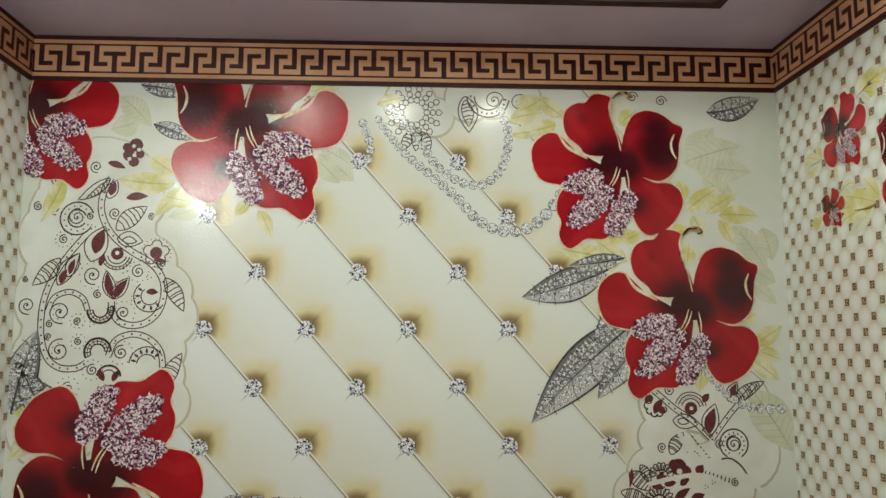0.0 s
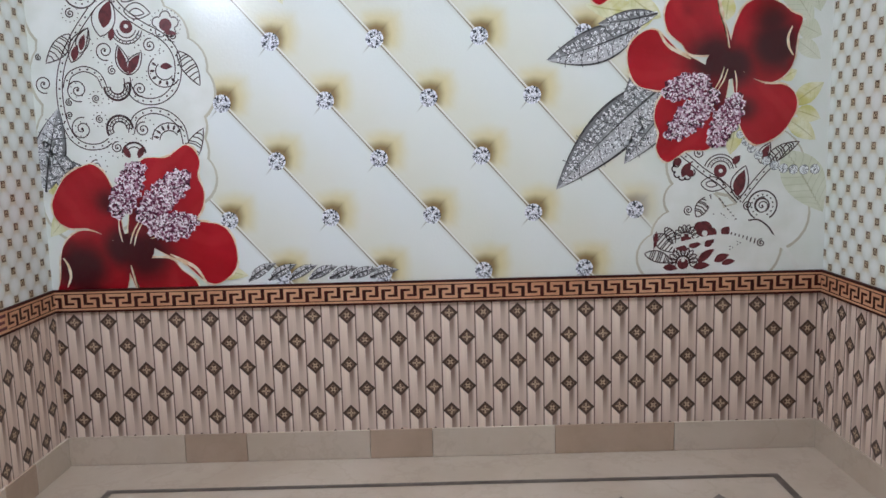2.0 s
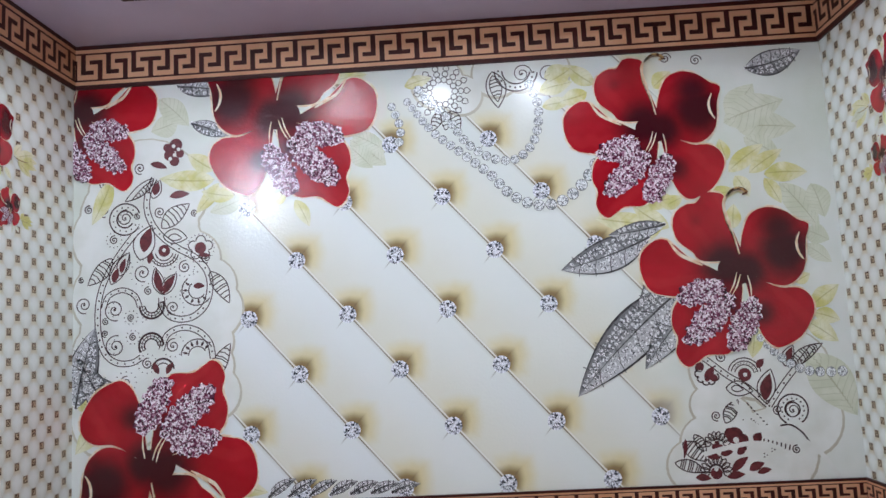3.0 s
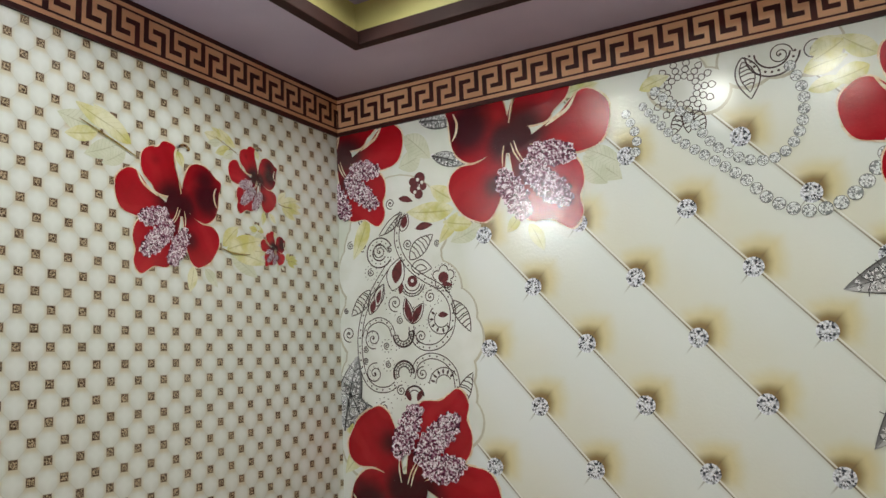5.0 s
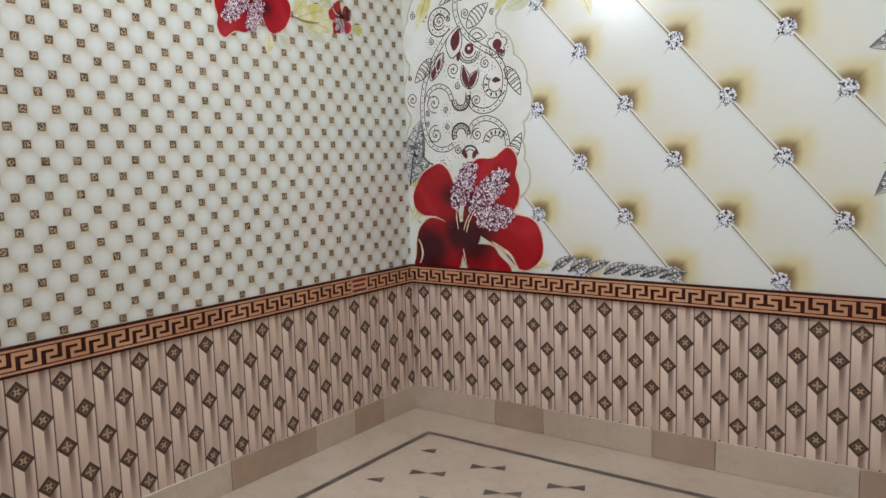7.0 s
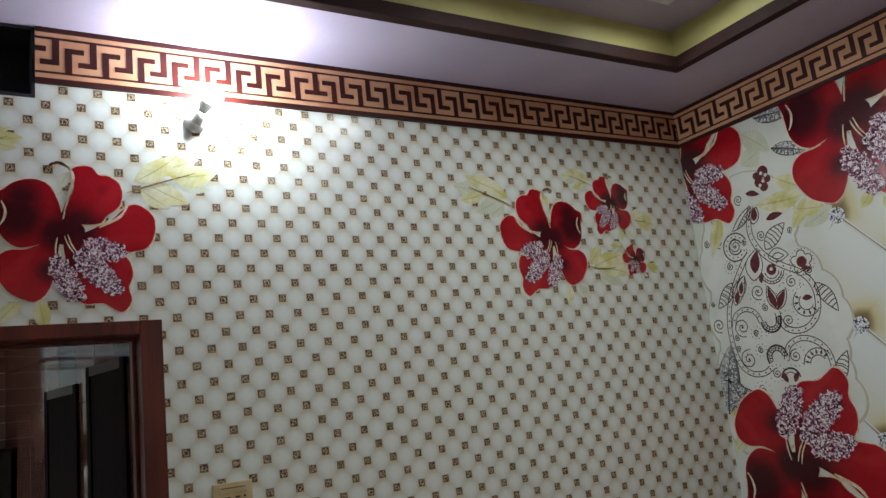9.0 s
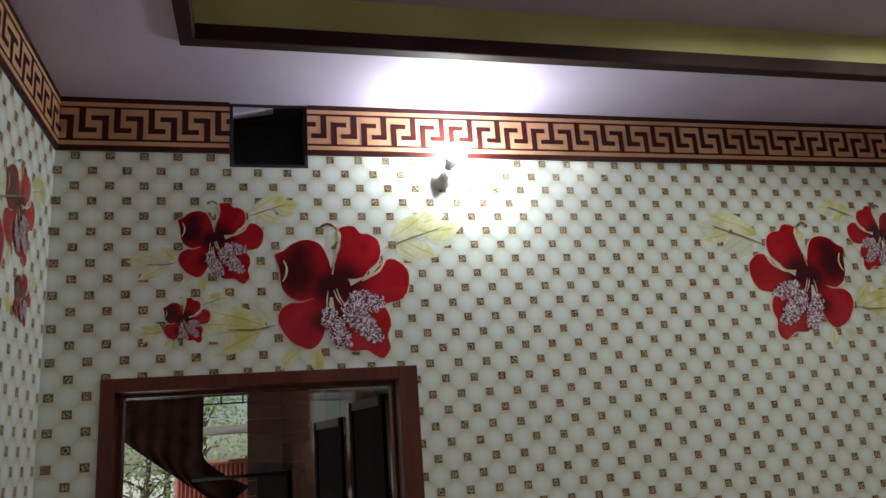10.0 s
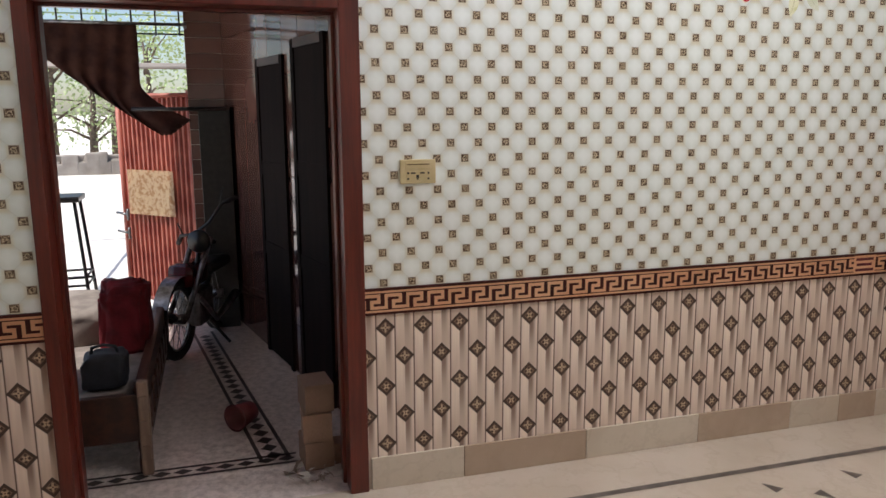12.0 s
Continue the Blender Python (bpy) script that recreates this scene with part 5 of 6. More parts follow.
# flowers on the quilted paper
for wall, c, sc, mi, lb in [
    (on_west, (-1.128, 2.497), 0.70, False, "large red printed hibiscus with pale leaves on quilted wallpaper"),
    (on_west, (-0.654, 2.685), 0.415, False, "medium red printed hibiscus on quilted wallpaper"),
    (on_west, (-0.531, 2.347), 0.22, False, "small red printed hibiscus on quilted wallpaper"),
    (on_west, (-3.468, 2.492), 0.70, True, "large red printed hibiscus above the doorway"),
    (on_west, (-3.948, 2.681), 0.425, True, "medium red printed hibiscus above the doorway"),
    (on_west, (-4.063, 2.341), 0.223, True, "small red printed hibiscus above the doorway"),
    (on_east, (-1.05, 2.515), 0.70, False, "large red printed hibiscus with pale leaves on quilted wallpaper"),
    (on_east, (-0.555, 2.705), 0.42, False, "medium red printed hibiscus on quilted wallpaper"),
    (on_east, (-0.453, 2.36), 0.225, False, "small red printed hibiscus on quilted wallpaper"),
    (on_south, (0.86, 2.50), 0.70, False, "large red printed hibiscus with pale leaves on quilted wallpaper"),
    (on_south, (0.42, 2.685), 0.42, False, "medium red printed hibiscus on quilted wallpaper"),
    (on_south, (0.315, 2.38), 0.22, False, "small red printed hibiscus on quilted wallpaper"),
]:
    wall_flower(wall, c, sc, mi, seed=int(100 * sc) + len(lb), label=lb)

patch = thing("border_label", "small printed maker label pasted in the lower border", "label")
s = Sheet(on_west)
s.face([(-0.565, LOW0 + 0.012), (-0.425, LOW0 + 0.012), (-0.425, LOW1 - 0.008), (-0.565, LOW1 - 0.008)], 0.0162)
part("slip", s.bm, "key_gold", patch)
for k, (a, c) in enumerate(((-0.553, -0.437), (-0.548, -0.45), (-0.553, -0.44))):
    s = Sheet(on_west, (-9, 0), (9, 9))
    s.face([(a, LOW0 + 0.024 + 0.028 * k), (c, LOW0 + 0.024 + 0.028 * k), (c, LOW0 + 0.038 + 0.028 * k), (a, LOW0 + 0.038 + 0.028 * k)], 0.0168)
    part("text_bar", s.bm, "lace_red", patch, "dark red bar of unreadable print")

# ---------------------------------------------------------------- fixtures of the room
door = thing("door_1", "red-brown varnished timber door frame with no leaf", "door frame", kind="structure")
part("jamb", boxed(-T - 0.02, 0.022, -4.355, DY0, 0.0, 2.10, bevel=0.005), "wood", door)
part("jamb", boxed(-T - 0.02, 0.022, DY1, -3.13, 0.0, 2.10, bevel=0.005), "wood", door)
part("head", boxed(-T - 0.02, 0.0215, DY0, DY1, DZ, 2.0995, bevel=0.004), "wood", door)
part("door_stop", boxed(-0.13, -0.09, DY0 - 0.001, DY0 + 0.014, 0.0, DZ - 0.014, bevel=0.003), "wood", door)
part("door_stop", boxed(-0.13, -0.09, DY1 - 0.014, DY1 + 0.001, 0.0, DZ - 0.014, bevel=0.003), "wood", door)
part("door_stop", boxed(-0.13, -0.09, DY0, DY1, DZ - 0.014, DZ + 0.001, bevel=0.003), "wood", door)

vent = thing("vent_box", "black square vent recess at the ceiling", "vent")
bm = bmesh.new()
box(bm, -T + 0.01, -T + 0.03, -3.884, -3.556, 2.976, 3.269)
part("back", bm, "black_hole", vent)
for y0, y1, z0, z1 in ((-3.8845, -3.872, 2.976, 3.269), (-3.568, -3.5555, 2.976, 3.269), (-3.872, -3.568, 2.9755, 2.988), (-3.872, -3.568, 3.257, 3.2695)):
    part("side", boxed(-T + 0.03, 0.004, y0, y1, z0, z1), "black_hole", vent)

bm = bmesh.new()
lip = [[bm.verts.new((x, y, z)) for y, z in ((-3.8715, 3.2565), (-3.70, 3.2565), (-3.8715, 3.226))] for x in (-0.06, 0.0)]
bm.faces.new(lip[0][::-1]), bm.faces.new(lip[1])
for i in range(3):
    bm.faces.new((lip[0][i], lip[0][(i + 1) % 3], lip[1][(i + 1) % 3], lip[1][i]))
part("plaster_lip", bm, "ceiling", vent, "rough wedge of lilac plaster")

switch = thing("switch_plate", "ivory plastic switch and socket plate on wallpaper", "switch")
part("plate", boxed(0.002, 0.014, -2.970, -2.816, 1.353, 1.454, bevel=0.004), "switch", switch)
part("rocker_panel", boxed(0.013, 0.0165, -2.948, -2.838, 1.415, 1.443, bevel=0.0015), "switch", switch)
part("switch_line", boxed(0.0160, 0.0172, -2.940, -2.846, 1.432, 1.436), "switch_dark", switch, "dark line over the switches")
part("socket_panel", boxed(0.013, 0.0155, -2.944, -2.842, 1.366, 1.406, bevel=0.001), "switch", switch)
for y, z, a, b in [(-2.937, 1.398, 0.004, 0.004), (-2.937, 1.374, 0.004, 0.004), (-2.849, 1.398, 0.004, 0.004), (-2.849, 1.374, 0.004, 0.004), (-2.915, 1.398, 0.010, 0.003), (-2.876, 1.398, 0.010, 0.003), (-2.896, 1.384, 0.006, 0.006), (-2.896, 1.374, 0.004, 0.003)]:
    part("socket_hole", boxed(0.0150, 0.0168, y - a, y + a, z - b, z + b), "black", switch, "dark socket hole")

lamp_thing = thing("wall_lamp", "glowing white bulb in an angled holder on the wall", "wall lamp")
tilt = Matrix.Translation((0.0, -2.965, 2.925)) @ Euler((0, radians(90), 0)).to_matrix().to_4x4()
bm = bmesh.new()
lathe(bm, [(0.001, 0.002), (0.042, 0.002), (0.045, 0.008), (0.042, 0.022), (0.028, 0.036), (0.020, 0.050), (0.001, 0.052)], 24, tilt)
part("base", bm, "white_metal", lamp_thing)
lean = Matrix.Translation((0.045, -2.962, 2.922)) @ Vector((0.060, 0.045, 0.090)).to_track_quat("Z", "Y").to_matrix().to_4x4()
bm = bmesh.new()
lathe(bm, [(0.001, -0.012), (0.022, -0.012), (0.024, 0.030), (0.020, 0.040), (0.001, 0.041)], 20, lean)
part("holder", bm, "white_metal", lamp_thing)
bm = bmesh.new()
lathe(bm, [(0.001, 0.038), (0.016, 0.040), (0.020, 0.052), (0.033, 0.084), (0.036, 0.092), (0.001, 0.093)], 24, lean)
part("bulb_housing", bm, "white_metal", lamp_thing, "white opaque housing of the bulb")
bm = bmesh.new()
lathe(bm, [(0.036, 0.094), (0.048, 0.110), (0.050, 0.128), (0.042, 0.150), (0.024, 0.164), (0.001, 0.169)], 24, lean)
part("bulb", bm, "bulb", lamp_thing, "glowing dome of the bulb")

for lx, ly, watts in DOWNLIGHTS:
    d = thing("downlight", "square white recessed ceiling downlight, switched on", "downlight", "ceiling downlights")
    bm = bmesh.new()
    z0, z1 = UPPER - 0.022, UPPER
    a, b = 0.135, 0.088
    for s1, s2, s3, s4 in ((-a, -b, -a, a), (b, a, -a, a), (-b, b, -a, -b), (-b, b, b, a)):
        box(bm, lx + s1, lx + s2, ly + s3, ly + s4, z0, z1, bevel=0.003)
    part("bezel", bm, "white_metal", d)
    part("diffuser", boxed(lx - b, lx + b, ly - b, ly + b, UPPER - 0.008, UPPER - 0.002), "glow", d, "glowing diffuser")

# ---------------------------------------------------------------- hall beyond the doorway
XE = -3.15                                   # end wall of the hall
NX0, NY0, NX1, NY1 = -T - 0.02, -2.95, XE, -3.60   # its slanting north wall
bm = boxed(XE - 0.25, -0.02, -5.4, -2.7, -0.12, -0.001)
hall_floor = tagged(finish("hall_floor", bm, "hall_floor"), "worn speckled terrazzo floor with dark inlaid bands", "floor", kind="structure")
# Unseen south side, opened up so that daylight brightens the hall.
bm = bmesh.new()
box(bm, -0.9, -T, -5.40, -5.17, -0.05, 2.85)
box(bm, XE, XE + 0.25, -5.40, -5.17, -0.05, 2.85)
box(bm, XE + 0.25, -0.9, -5.40, -5.17, 2.62, 2.85)
tagged(finish("hall_wall_south", bm, "tile_wall"), "unseen piers and lintel, left wide open to light the hall", "wall", kind="structure")
tagged(finish("hall_wall_east", boxed(-T - 0.04, -T - 0.001, -5.17, -4.80, -0.05, 3.0), "plaster"), "plain plaster wall of the hall", "wall", kind="structure")
# Out of view; the eave's reach sets how much sun enters the hall.
tagged(finish("hall_ceiling", boxed(XE - 0.3, -T, -5.5, -2.5, 2.85, 2.95), "hall_white"), "unseen hall ceiling, its eave set to steer the sun", "ceiling", kind="structure")
bm = bmesh.new()
box(bm, XE - 0.2, XE, -5.4, -4.93, -0.05, 2.85)
box(bm, XE - 0.2, XE, -3.87, -3.3, -0.05, 2.85)
box(bm, XE - 0.2, XE, -4.93, -3.87, 2.42, 2.85)
hall_end = tagged(finish("hall_wall_west", bm, "plaster"), "end wall of the hall with a wide opening to the yard", "wall", kind="structure")
for k in range(24):
    part("tile", boxed(XE, XE + 0.008 + 0.004 * (k % 2), -3.868, -3.45, 0.02 + 0.115 * k, 0.02 + 0.115 * k + 0.111, bevel=0.002), "tile_wall", hall_end)


def along(t, off=0.0, z=0.0):
    """A point on the slanting wall, t from 0 to 1, off metres into the hall."""
    d = Vector((NX1 - NX0, NY1 - NY0, 0))
    n = Vector((d.y, -d.x, 0)).normalized()
    if n.y > 0:
        n = -n
    p = Vector((NX0, NY0, 0)) + d * t + n * off
    return Vector((p.x, p.y, z))


def slab(t0, t1, z0, z1, off0, off1):
    b = bmesh.new()
    c = [along(t, o, z) for z in (z0, z1) for t, o in ((t0, off0), (t1, off0), (t1, off1), (t0, off1))]
    v = [b.verts.new(p) for p in c]
    for q in ((0, 1, 2, 3), (4, 5, 6, 7), (0, 1, 5, 4), (1, 2, 6, 5), (2, 3, 7, 6), (3, 0, 4, 7)):
        b.faces.new([v[i] for i in q])
    bmesh.ops.recalc_face_normals(b, faces=b.faces)
    return b


hall_north = tagged(finish("hall_wall_north", slab(0.0, 1.0, -0.05, 2.85, -0.2, 0.0), "tile_wall"), "brown glazed tile wall of the hall", "wall", kind="structure")
for j in range(9):
    for i in range(10):
        t0 = i * 0.1
        part("tile", slab(t0 + 0.001, t0 + 0.099, 0.02 + 0.31 * j, 0.02 + 0.31 * j + 0.306, 0.0, 0.006), "tile_wall", hall_north)
for t0, t1, top in ((0.255, 0.425, 2.06), (0.492, 0.672, 1.99)):
    hd = thing("hall_door", "black painted timber door with a tall frame, closed", "door", "hall doors")
    part("leaf", slab(t0 + 0.012, t1 - 0.012, 0.01, top - 0.05, 0.0065, 0.016), "door_black", hd)
    part("frame_post", slab(t0 - 0.006, t0 + 0.012, 0.0, top, 0.0065, 0.024), "door_black", hd)
    part("frame_post", slab(t1 - 0.012, t1 + 0.006, 0.0, top, 0.0065, 0.024), "door_black", hd)
    part("frame_head", slab(t0 + 0.012, t1 - 0.012, top - 0.05, top, 0.0065, 0.024), "wood_dark", hd)
    for f in (0.35, 0.62):
        part("rail", slab(t0 + 0.013, t1 - 0.013, top * f, top * f + 0.09, 0.016, 0.022), "door_black", hd)
panel = thing("cupboard", "tall dark cupboard against the end wall", "cupboard")
part("body", boxed(XE + 0.015, XE + 0.30, -3.80, -3.575, 0.0, 1.66, bevel=0.006), "black", panel)
part("top", boxed(XE + 0.015, XE + 0.32, -3.82, -3.57, 1.66, 1.685, bevel=0.004), "wood_dark", panel)


def strip_on(fl, p, q, wide, name, dark_edges=True):
    """An inlaid band of dark diamonds between two lines."""
    p, q = Vector(p), Vector(q)
    d = (q - p).normalized()
    n = Vector((-d.y, d.x))
    b = bmesh.new()
    def quad(pts, z=0.0015):
        f = b.faces.new([b.verts.new((x, y, z)) for x, y in pts])
        f.normal_update()
        if f.normal.z < 0:
            f.normal_flip()
    for o in (-wide / 2, wide / 2):
        quad([p + n * (o - 0.010), q + n * (o - 0.010), q + n * (o + 0.010), p + n * (o + 0.010)])
    size = (q - p).length
    k = 0.05
    while k < size - 0.04:
        c = p + d * k
        quad([c - d * 0.045, c + n * (wide * 0.32), c + d * 0.045, c - n * (wide * 0.32)])
        k += 0.095
    part(name, b, "hall_dark", fl, "dark inlaid band of diamonds")


strip_on(hall_floor, (-0.42, -3.50), (-2.75, -3.86), 0.13, "inlay_band")
strip_on(hall_floor, (-0.42, -3.40), (-0.42, -5.10), 0.09, "inlay_band")

# settee with bedding
settee = thing("settee", "dark wooden settee with carved side rail and grey seat", "settee")
part("end_panel", boxed(-0.50, -0.46, -4.62, -4.095, 0.16, 0.385, bevel=0.006), "wood_dark", settee)
part("side_rail", boxed(-2.2, -0.462, -4.115, -4.065, 0.10, 0.43, bevel=0.012), "wood_dark", settee)
part("side_rail", boxed(-2.2, -0.462, -4.80, -4.76, 0.16, 0.385, bevel=0.01), "wood_dark", settee)
part("seat", boxed(-2.18, -0.47, -4.76, -4.117, 0.30, 0.365, bevel=0.02), "grey_cloth", settee, "grey worn seat pad")
for x, y in ((-0.49, -4.09), (-0.49, -4.78), (-2.17, -4.09), (-2.17, -4.78)):
    b = bmesh.new()
    lathe(b, [(0.001, 0.0), (0.026, 0.0), (0.03, 0.05), (0.022, 0.10), (0.03, 0.17), (0.028, 0.36), (0.034, 0.40), (0.028, 0.44), (0.001, 0.445)], 14, Matrix.Translation((x, y, 0)))
    part("leg", b, "wood_dark", settee)
part("corner_post", boxed(-0.475, -0.425, -4.10, -4.05, 0.0, 0.455, bevel=0.01), "wood_pale", settee, "pale worn carved corner post")
for z in (0.08, 0.2, 0.32):
    part("post_carving", boxed(-0.43, -0.418, -4.095, -4.055, z, z + 0.07, bevel=0.005), "wood_pale", settee, "pale carving")
for k in range(8):
    part("carved_knob", boxed(-0.66 - 0.19 * k, -0.56 - 0.19 * k, -4.066, -4.052, 0.18, 0.34, bevel=0.006), "wood_dark", settee)


def lump(name, label, category, c, size, mat, seed, dent=0.12, sub=4, flat=0.5):
    """A soft heap with folds."""
    b = bmesh.new()
    bmesh.ops.create_icosphere(b, subdivisions=sub, radius=1.0)
    for v in b.verts:
        p = v.co.copy()
        k = 1 + dent * noise.noise(p * 1.6 + Vector((seed, 0, 0))) + dent * 0.5 * noise.noise(p * 4.5 + Vector((0, seed, 0)))
        q = Vector([abs(e) ** flat * math.copysign(1, e) for e in p])
        v.co = Vector((c[0] + q.x * k * size[0], c[1] + q.y * k * size[1], c[2] + max(q.z, -0.92) * k * size[2]))
    for f in b.faces:
        f.smooth = True
    return tagged(finish(name, b, mat), label, category)


lump("blanket", "crumpled maroon blanket heaped on the settee", "blanket", (-1.32, -4.22, 0.545), (0.17, 0.13, 0.20), "maroon", 3.1, 0.22, 5, 0.5)
lump("bedding_roll", "rolled grey bedding on the settee", "bedding", (-1.75, -4.52, 0.44), (0.36, 0.22, 0.12), "grey_cloth", 7.3, 0.12)
bag = thing("handbag", "small black bag standing on the settee", "bag")
b = lump("bag_body", "black bag body", "bag", (-0.66, -4.25, 0.455), (0.085, 0.10, 0.088), "bag", 5.0, 0.14, 4, 0.45)
b.parent = bag
for key in ("label", "category"):
    del b[key]
b = bmesh.new()
tube(b, [(-0.66, -4.31, 0.53), (-0.64, -4.30, 0.57), (-0.63, -4.25, 0.585), (-0.64, -4.20, 0.57), (-0.66, -4.19, 0.53)], 0.008, 8)
part("bag_handle", b, "bag", bag)

# motorcycle
moto = thing("motorcycle", "old red motorcycle parked nose out in the hall", "motorcycle")
FW, RW = Vector((-2.15, -4.00, 0.277)), Vector((-2.86, -3.74, 0.277))


def wheel(c, name):
    ahead = (RW - FW).normalized()
    side = Vector((-ahead.y, ahead.x, 0))
    b = bmesh.new()
    ring = [c + ahead * (0.245 * math.cos(k * math.pi / 18)) + Vector((0, 0, 0.245 * math.sin(k * math.pi / 18))) for k in range(36)]
    tube(b, ring, 0.032, 10, True)
    ty = part("wheel", b, "rubber", moto, "black tyred wheel")
    b = bmesh.new()
    ring = [c + ahead * (0.208 * math.cos(k * math.pi / 18)) + Vector((0, 0, 0.208 * math.sin(k * math.pi / 18))) for k in range(36)]
    tube(b, ring, 0.012, 8, True)
    part("rim", b, "steel", ty)
    b = bmesh.new()
    for k in range(18):
        a = k * math.pi / 9
        tube(b, [c + side * (0.02 * (-1) ** k), c + ahead * (0.205 * math.cos(a)) + Vector((0, 0, 0.205 * math.sin(a)))], 0.003, 5)
    part("spoke", b, "steel", ty)
    b = bmesh.new()
    tube(b, [c - side * 0.05, c + side * 0.05], 0.035, 12)
    part("hub", b, "steel", ty)
    b = bmesh.new()
    fender = [c + ahead * (0.29 * math.cos(a)) + Vector((0, 0, 0.29 * math.sin(a))) for a in [radians(20 + 7 * k) for k in range(20)]]
    for p, q in zip(fender, fender[1:]):
        vs = [b.verts.new(x) for x in (p - side * 0.05, q - side * 0.05, q + side * 0.05, p + side * 0.05)]
        b.faces.new(vs)
    bmesh.ops.remove_doubles(b, verts=b.verts, dist=0.0005)
    bmesh.ops.solidify(b, geom=b.faces, thickness=0.004)
    part("fender", b, "steel", moto)


wheel(FW, "front")
wheel(RW, "rear")
ahead = (FW - RW).normalized()
side = Vector((-ahead.y, ahead.x, 0))
head = FW - ahead * 0.22 + Vector((0, 0.11, 0.52))
b = bmesh.new()
for sgn in (-1, 1):
    tube(b, [FW + side * 0.06 * sgn, head + side * 0.06 * sgn], 0.018, 10)
part("fork", b, "steel", moto)
tilt_side = (side * 0.80 + Vector((0, 0, 0.60)) * (1 if side.y > 0 else -1))
b = bmesh.new()
tube(b, [head + tilt_side * 0.27 + Vector((0, 0, 0.10)) - ahead * 0.12, head + tilt_side * 0.19 + Vector((0, 0, 0.12)), head + tilt_side * 0.07 + Vector((0, 0, 0.06)), head - tilt_side * 0.07 + Vector((0, 0, 0.06)), head - tilt_side * 0.19 + Vector((0, 0, 0.12)), head - tilt_side * 0.27 + Vector((0, 0, 0.10)) - ahead * 0.12], 0.011, 8)
part("handlebar", b, "black", moto)
for sgn in (-1, 1):
    b = bmesh.new()
    tube(b, [head + tilt_side * 0.20 * sgn + Vector((0, 0, 0.115)) - ahead * 0.03, head + tilt_side * 0.28 * sgn + Vector((0, 0, 0.10)) - ahead * 0.125], 0.017, 10)
    part("grip", b, "rubber", moto)
    b = bmesh.new()
    tube(b, [head + tilt_side * 0.17 * sgn + Vector((0, 0, 0.12)), head + tilt_side * 0.21 * sgn + Vector((0, 0, 0.22))], 0.005, 6)
    part("mirror_stalk", b, "black", moto)
b = bmesh.new()
lathe(b, [(0.001, -0.09), (0.05, -0.08), (0.078, -0.02), (0.08, 0.0), (0.072, 0.012), (0.001, 0.02)], 20, Matrix.Translation(head + ahead * 0.07 - Vector((0, 0, 0.02))) @ ahead.to_track_quat("Z", "Y").to_matrix().to_4x4())
part("headlight", b, "black", moto)
turn = Matrix.Rotation(math.atan2(ahead.y, ahead.x), 4, "Z")
mid = (FW + RW) / 2
part("fuel_tank", boxed(-0.02, 0.30, -0.10, 0.10, 0.46, 0.63, bevel=0.06, m=Matrix.Translation((mid.x, mid.y, 0)) @ turn), "tank_red", moto, "red fuel tank")
part("saddle", boxed(-0.50, -0.01, -0.11, 0.11, 0.50, 0.58, bevel=0.035, m=Matrix.Translation((mid.x, mid.y, 0)) @ turn), "black", moto)
part("engine", boxed(-0.08, 0.20, -0.09, 0.09, 0.17, 0.42, bevel=0.03, m=Matrix.Translation((mid.x, mid.y, 0)) @ turn), "steel", moto)
b = bmesh.new()
tube(b, [head, mid + Vector((0, 0, 0.47)), RW + Vector((0, 0, 0.40))], 0.02, 8)
tube(b, [head, mid + ahead * 0.2 + Vector((0, 0, 0.02)), mid - ahead * 0.15 + Vector((0, 0, 0.0)), RW], 0.016, 8)
part("frame", b, "black", moto)
b = bmesh.new()
tube(b, [mid + ahead * 0.2 + side * 0.1 + Vector((0, 0, 0.1)), mid + side * 0.13 - Vector((0, 0, 0.09)), RW + side * 0.13 - Vector((0, 0, 0.02)), RW + side * 0.13 - ahead * 0.2 + Vector((0, 0, 0.03))], [0.016, 0.02, 0.035, 0.038], 10)
part("exhaust", b, "steel", moto)
b = bmesh.new()
tube(b, [mid + side * 0.05 - Vector((0, 0, 0.08)), mid + side * 0.22 - Vector((0, 0, 0.272))], 0.011, 8)
part("side_stand", b, "black", moto)

# bucket, blocks, scraps
bucket = thing("bucket", "dull maroon plastic pot lying on its side", "bucket")
m = Matrix.Translation((-0.86, -3.63, 0.074)) @ Vector((0.7, -0.72, 0.0)).to_track_quat("Z", "Y").to_matrix().to_4x4() @ Matrix.Scale(0.8, 4)
b = bmesh.new()
lathe(b, [(0.001, -0.075), (0.062, -0.075), (0.066, -0.07), (0.085, 0.08), (0.080, 0.08), (0.060, -0.066), (0.001, -0.066)], 24, m)
part("pot", b, "bucket", bucket)
b = bmesh.new()
lathe(b, [(0.084, 0.074), (0.092, 0.076), (0.092, 0.086), (0.081, 0.086)], 24, m)
part("lip", b, "bucket", bucket)
for k, (dx, dy, rz) in enumerate([(0.0, 0.0, 4), (0.006, 0.004, -3), (-0.005, 0.006, 5)]):
    b = boxed(-0.09, 0.09, -0.068, 0.068, 0.0, 0.137, bevel=0.006, m=Matrix.Translation((-0.34 + dx, -3.315 + dy, 0.139 * k + 0.001)) @ Matrix.Rotation(radians(rz), 4, "Z"))
    tagged(finish("concrete_block", b, "block"), "sandy concrete block in a stack by the doorway", "block", "stacked blocks")
b = boxed(-0.05, 0.05, -0.06, 0.06, 0.0, 0.10, bevel=0.006, m=Matrix.Translation((-0.335, -3.20, 0.001)))
tagged(finish("concrete_block", b, "block"), "broken sandy block beside the stack", "block", "stacked blocks")
b = bmesh.new()
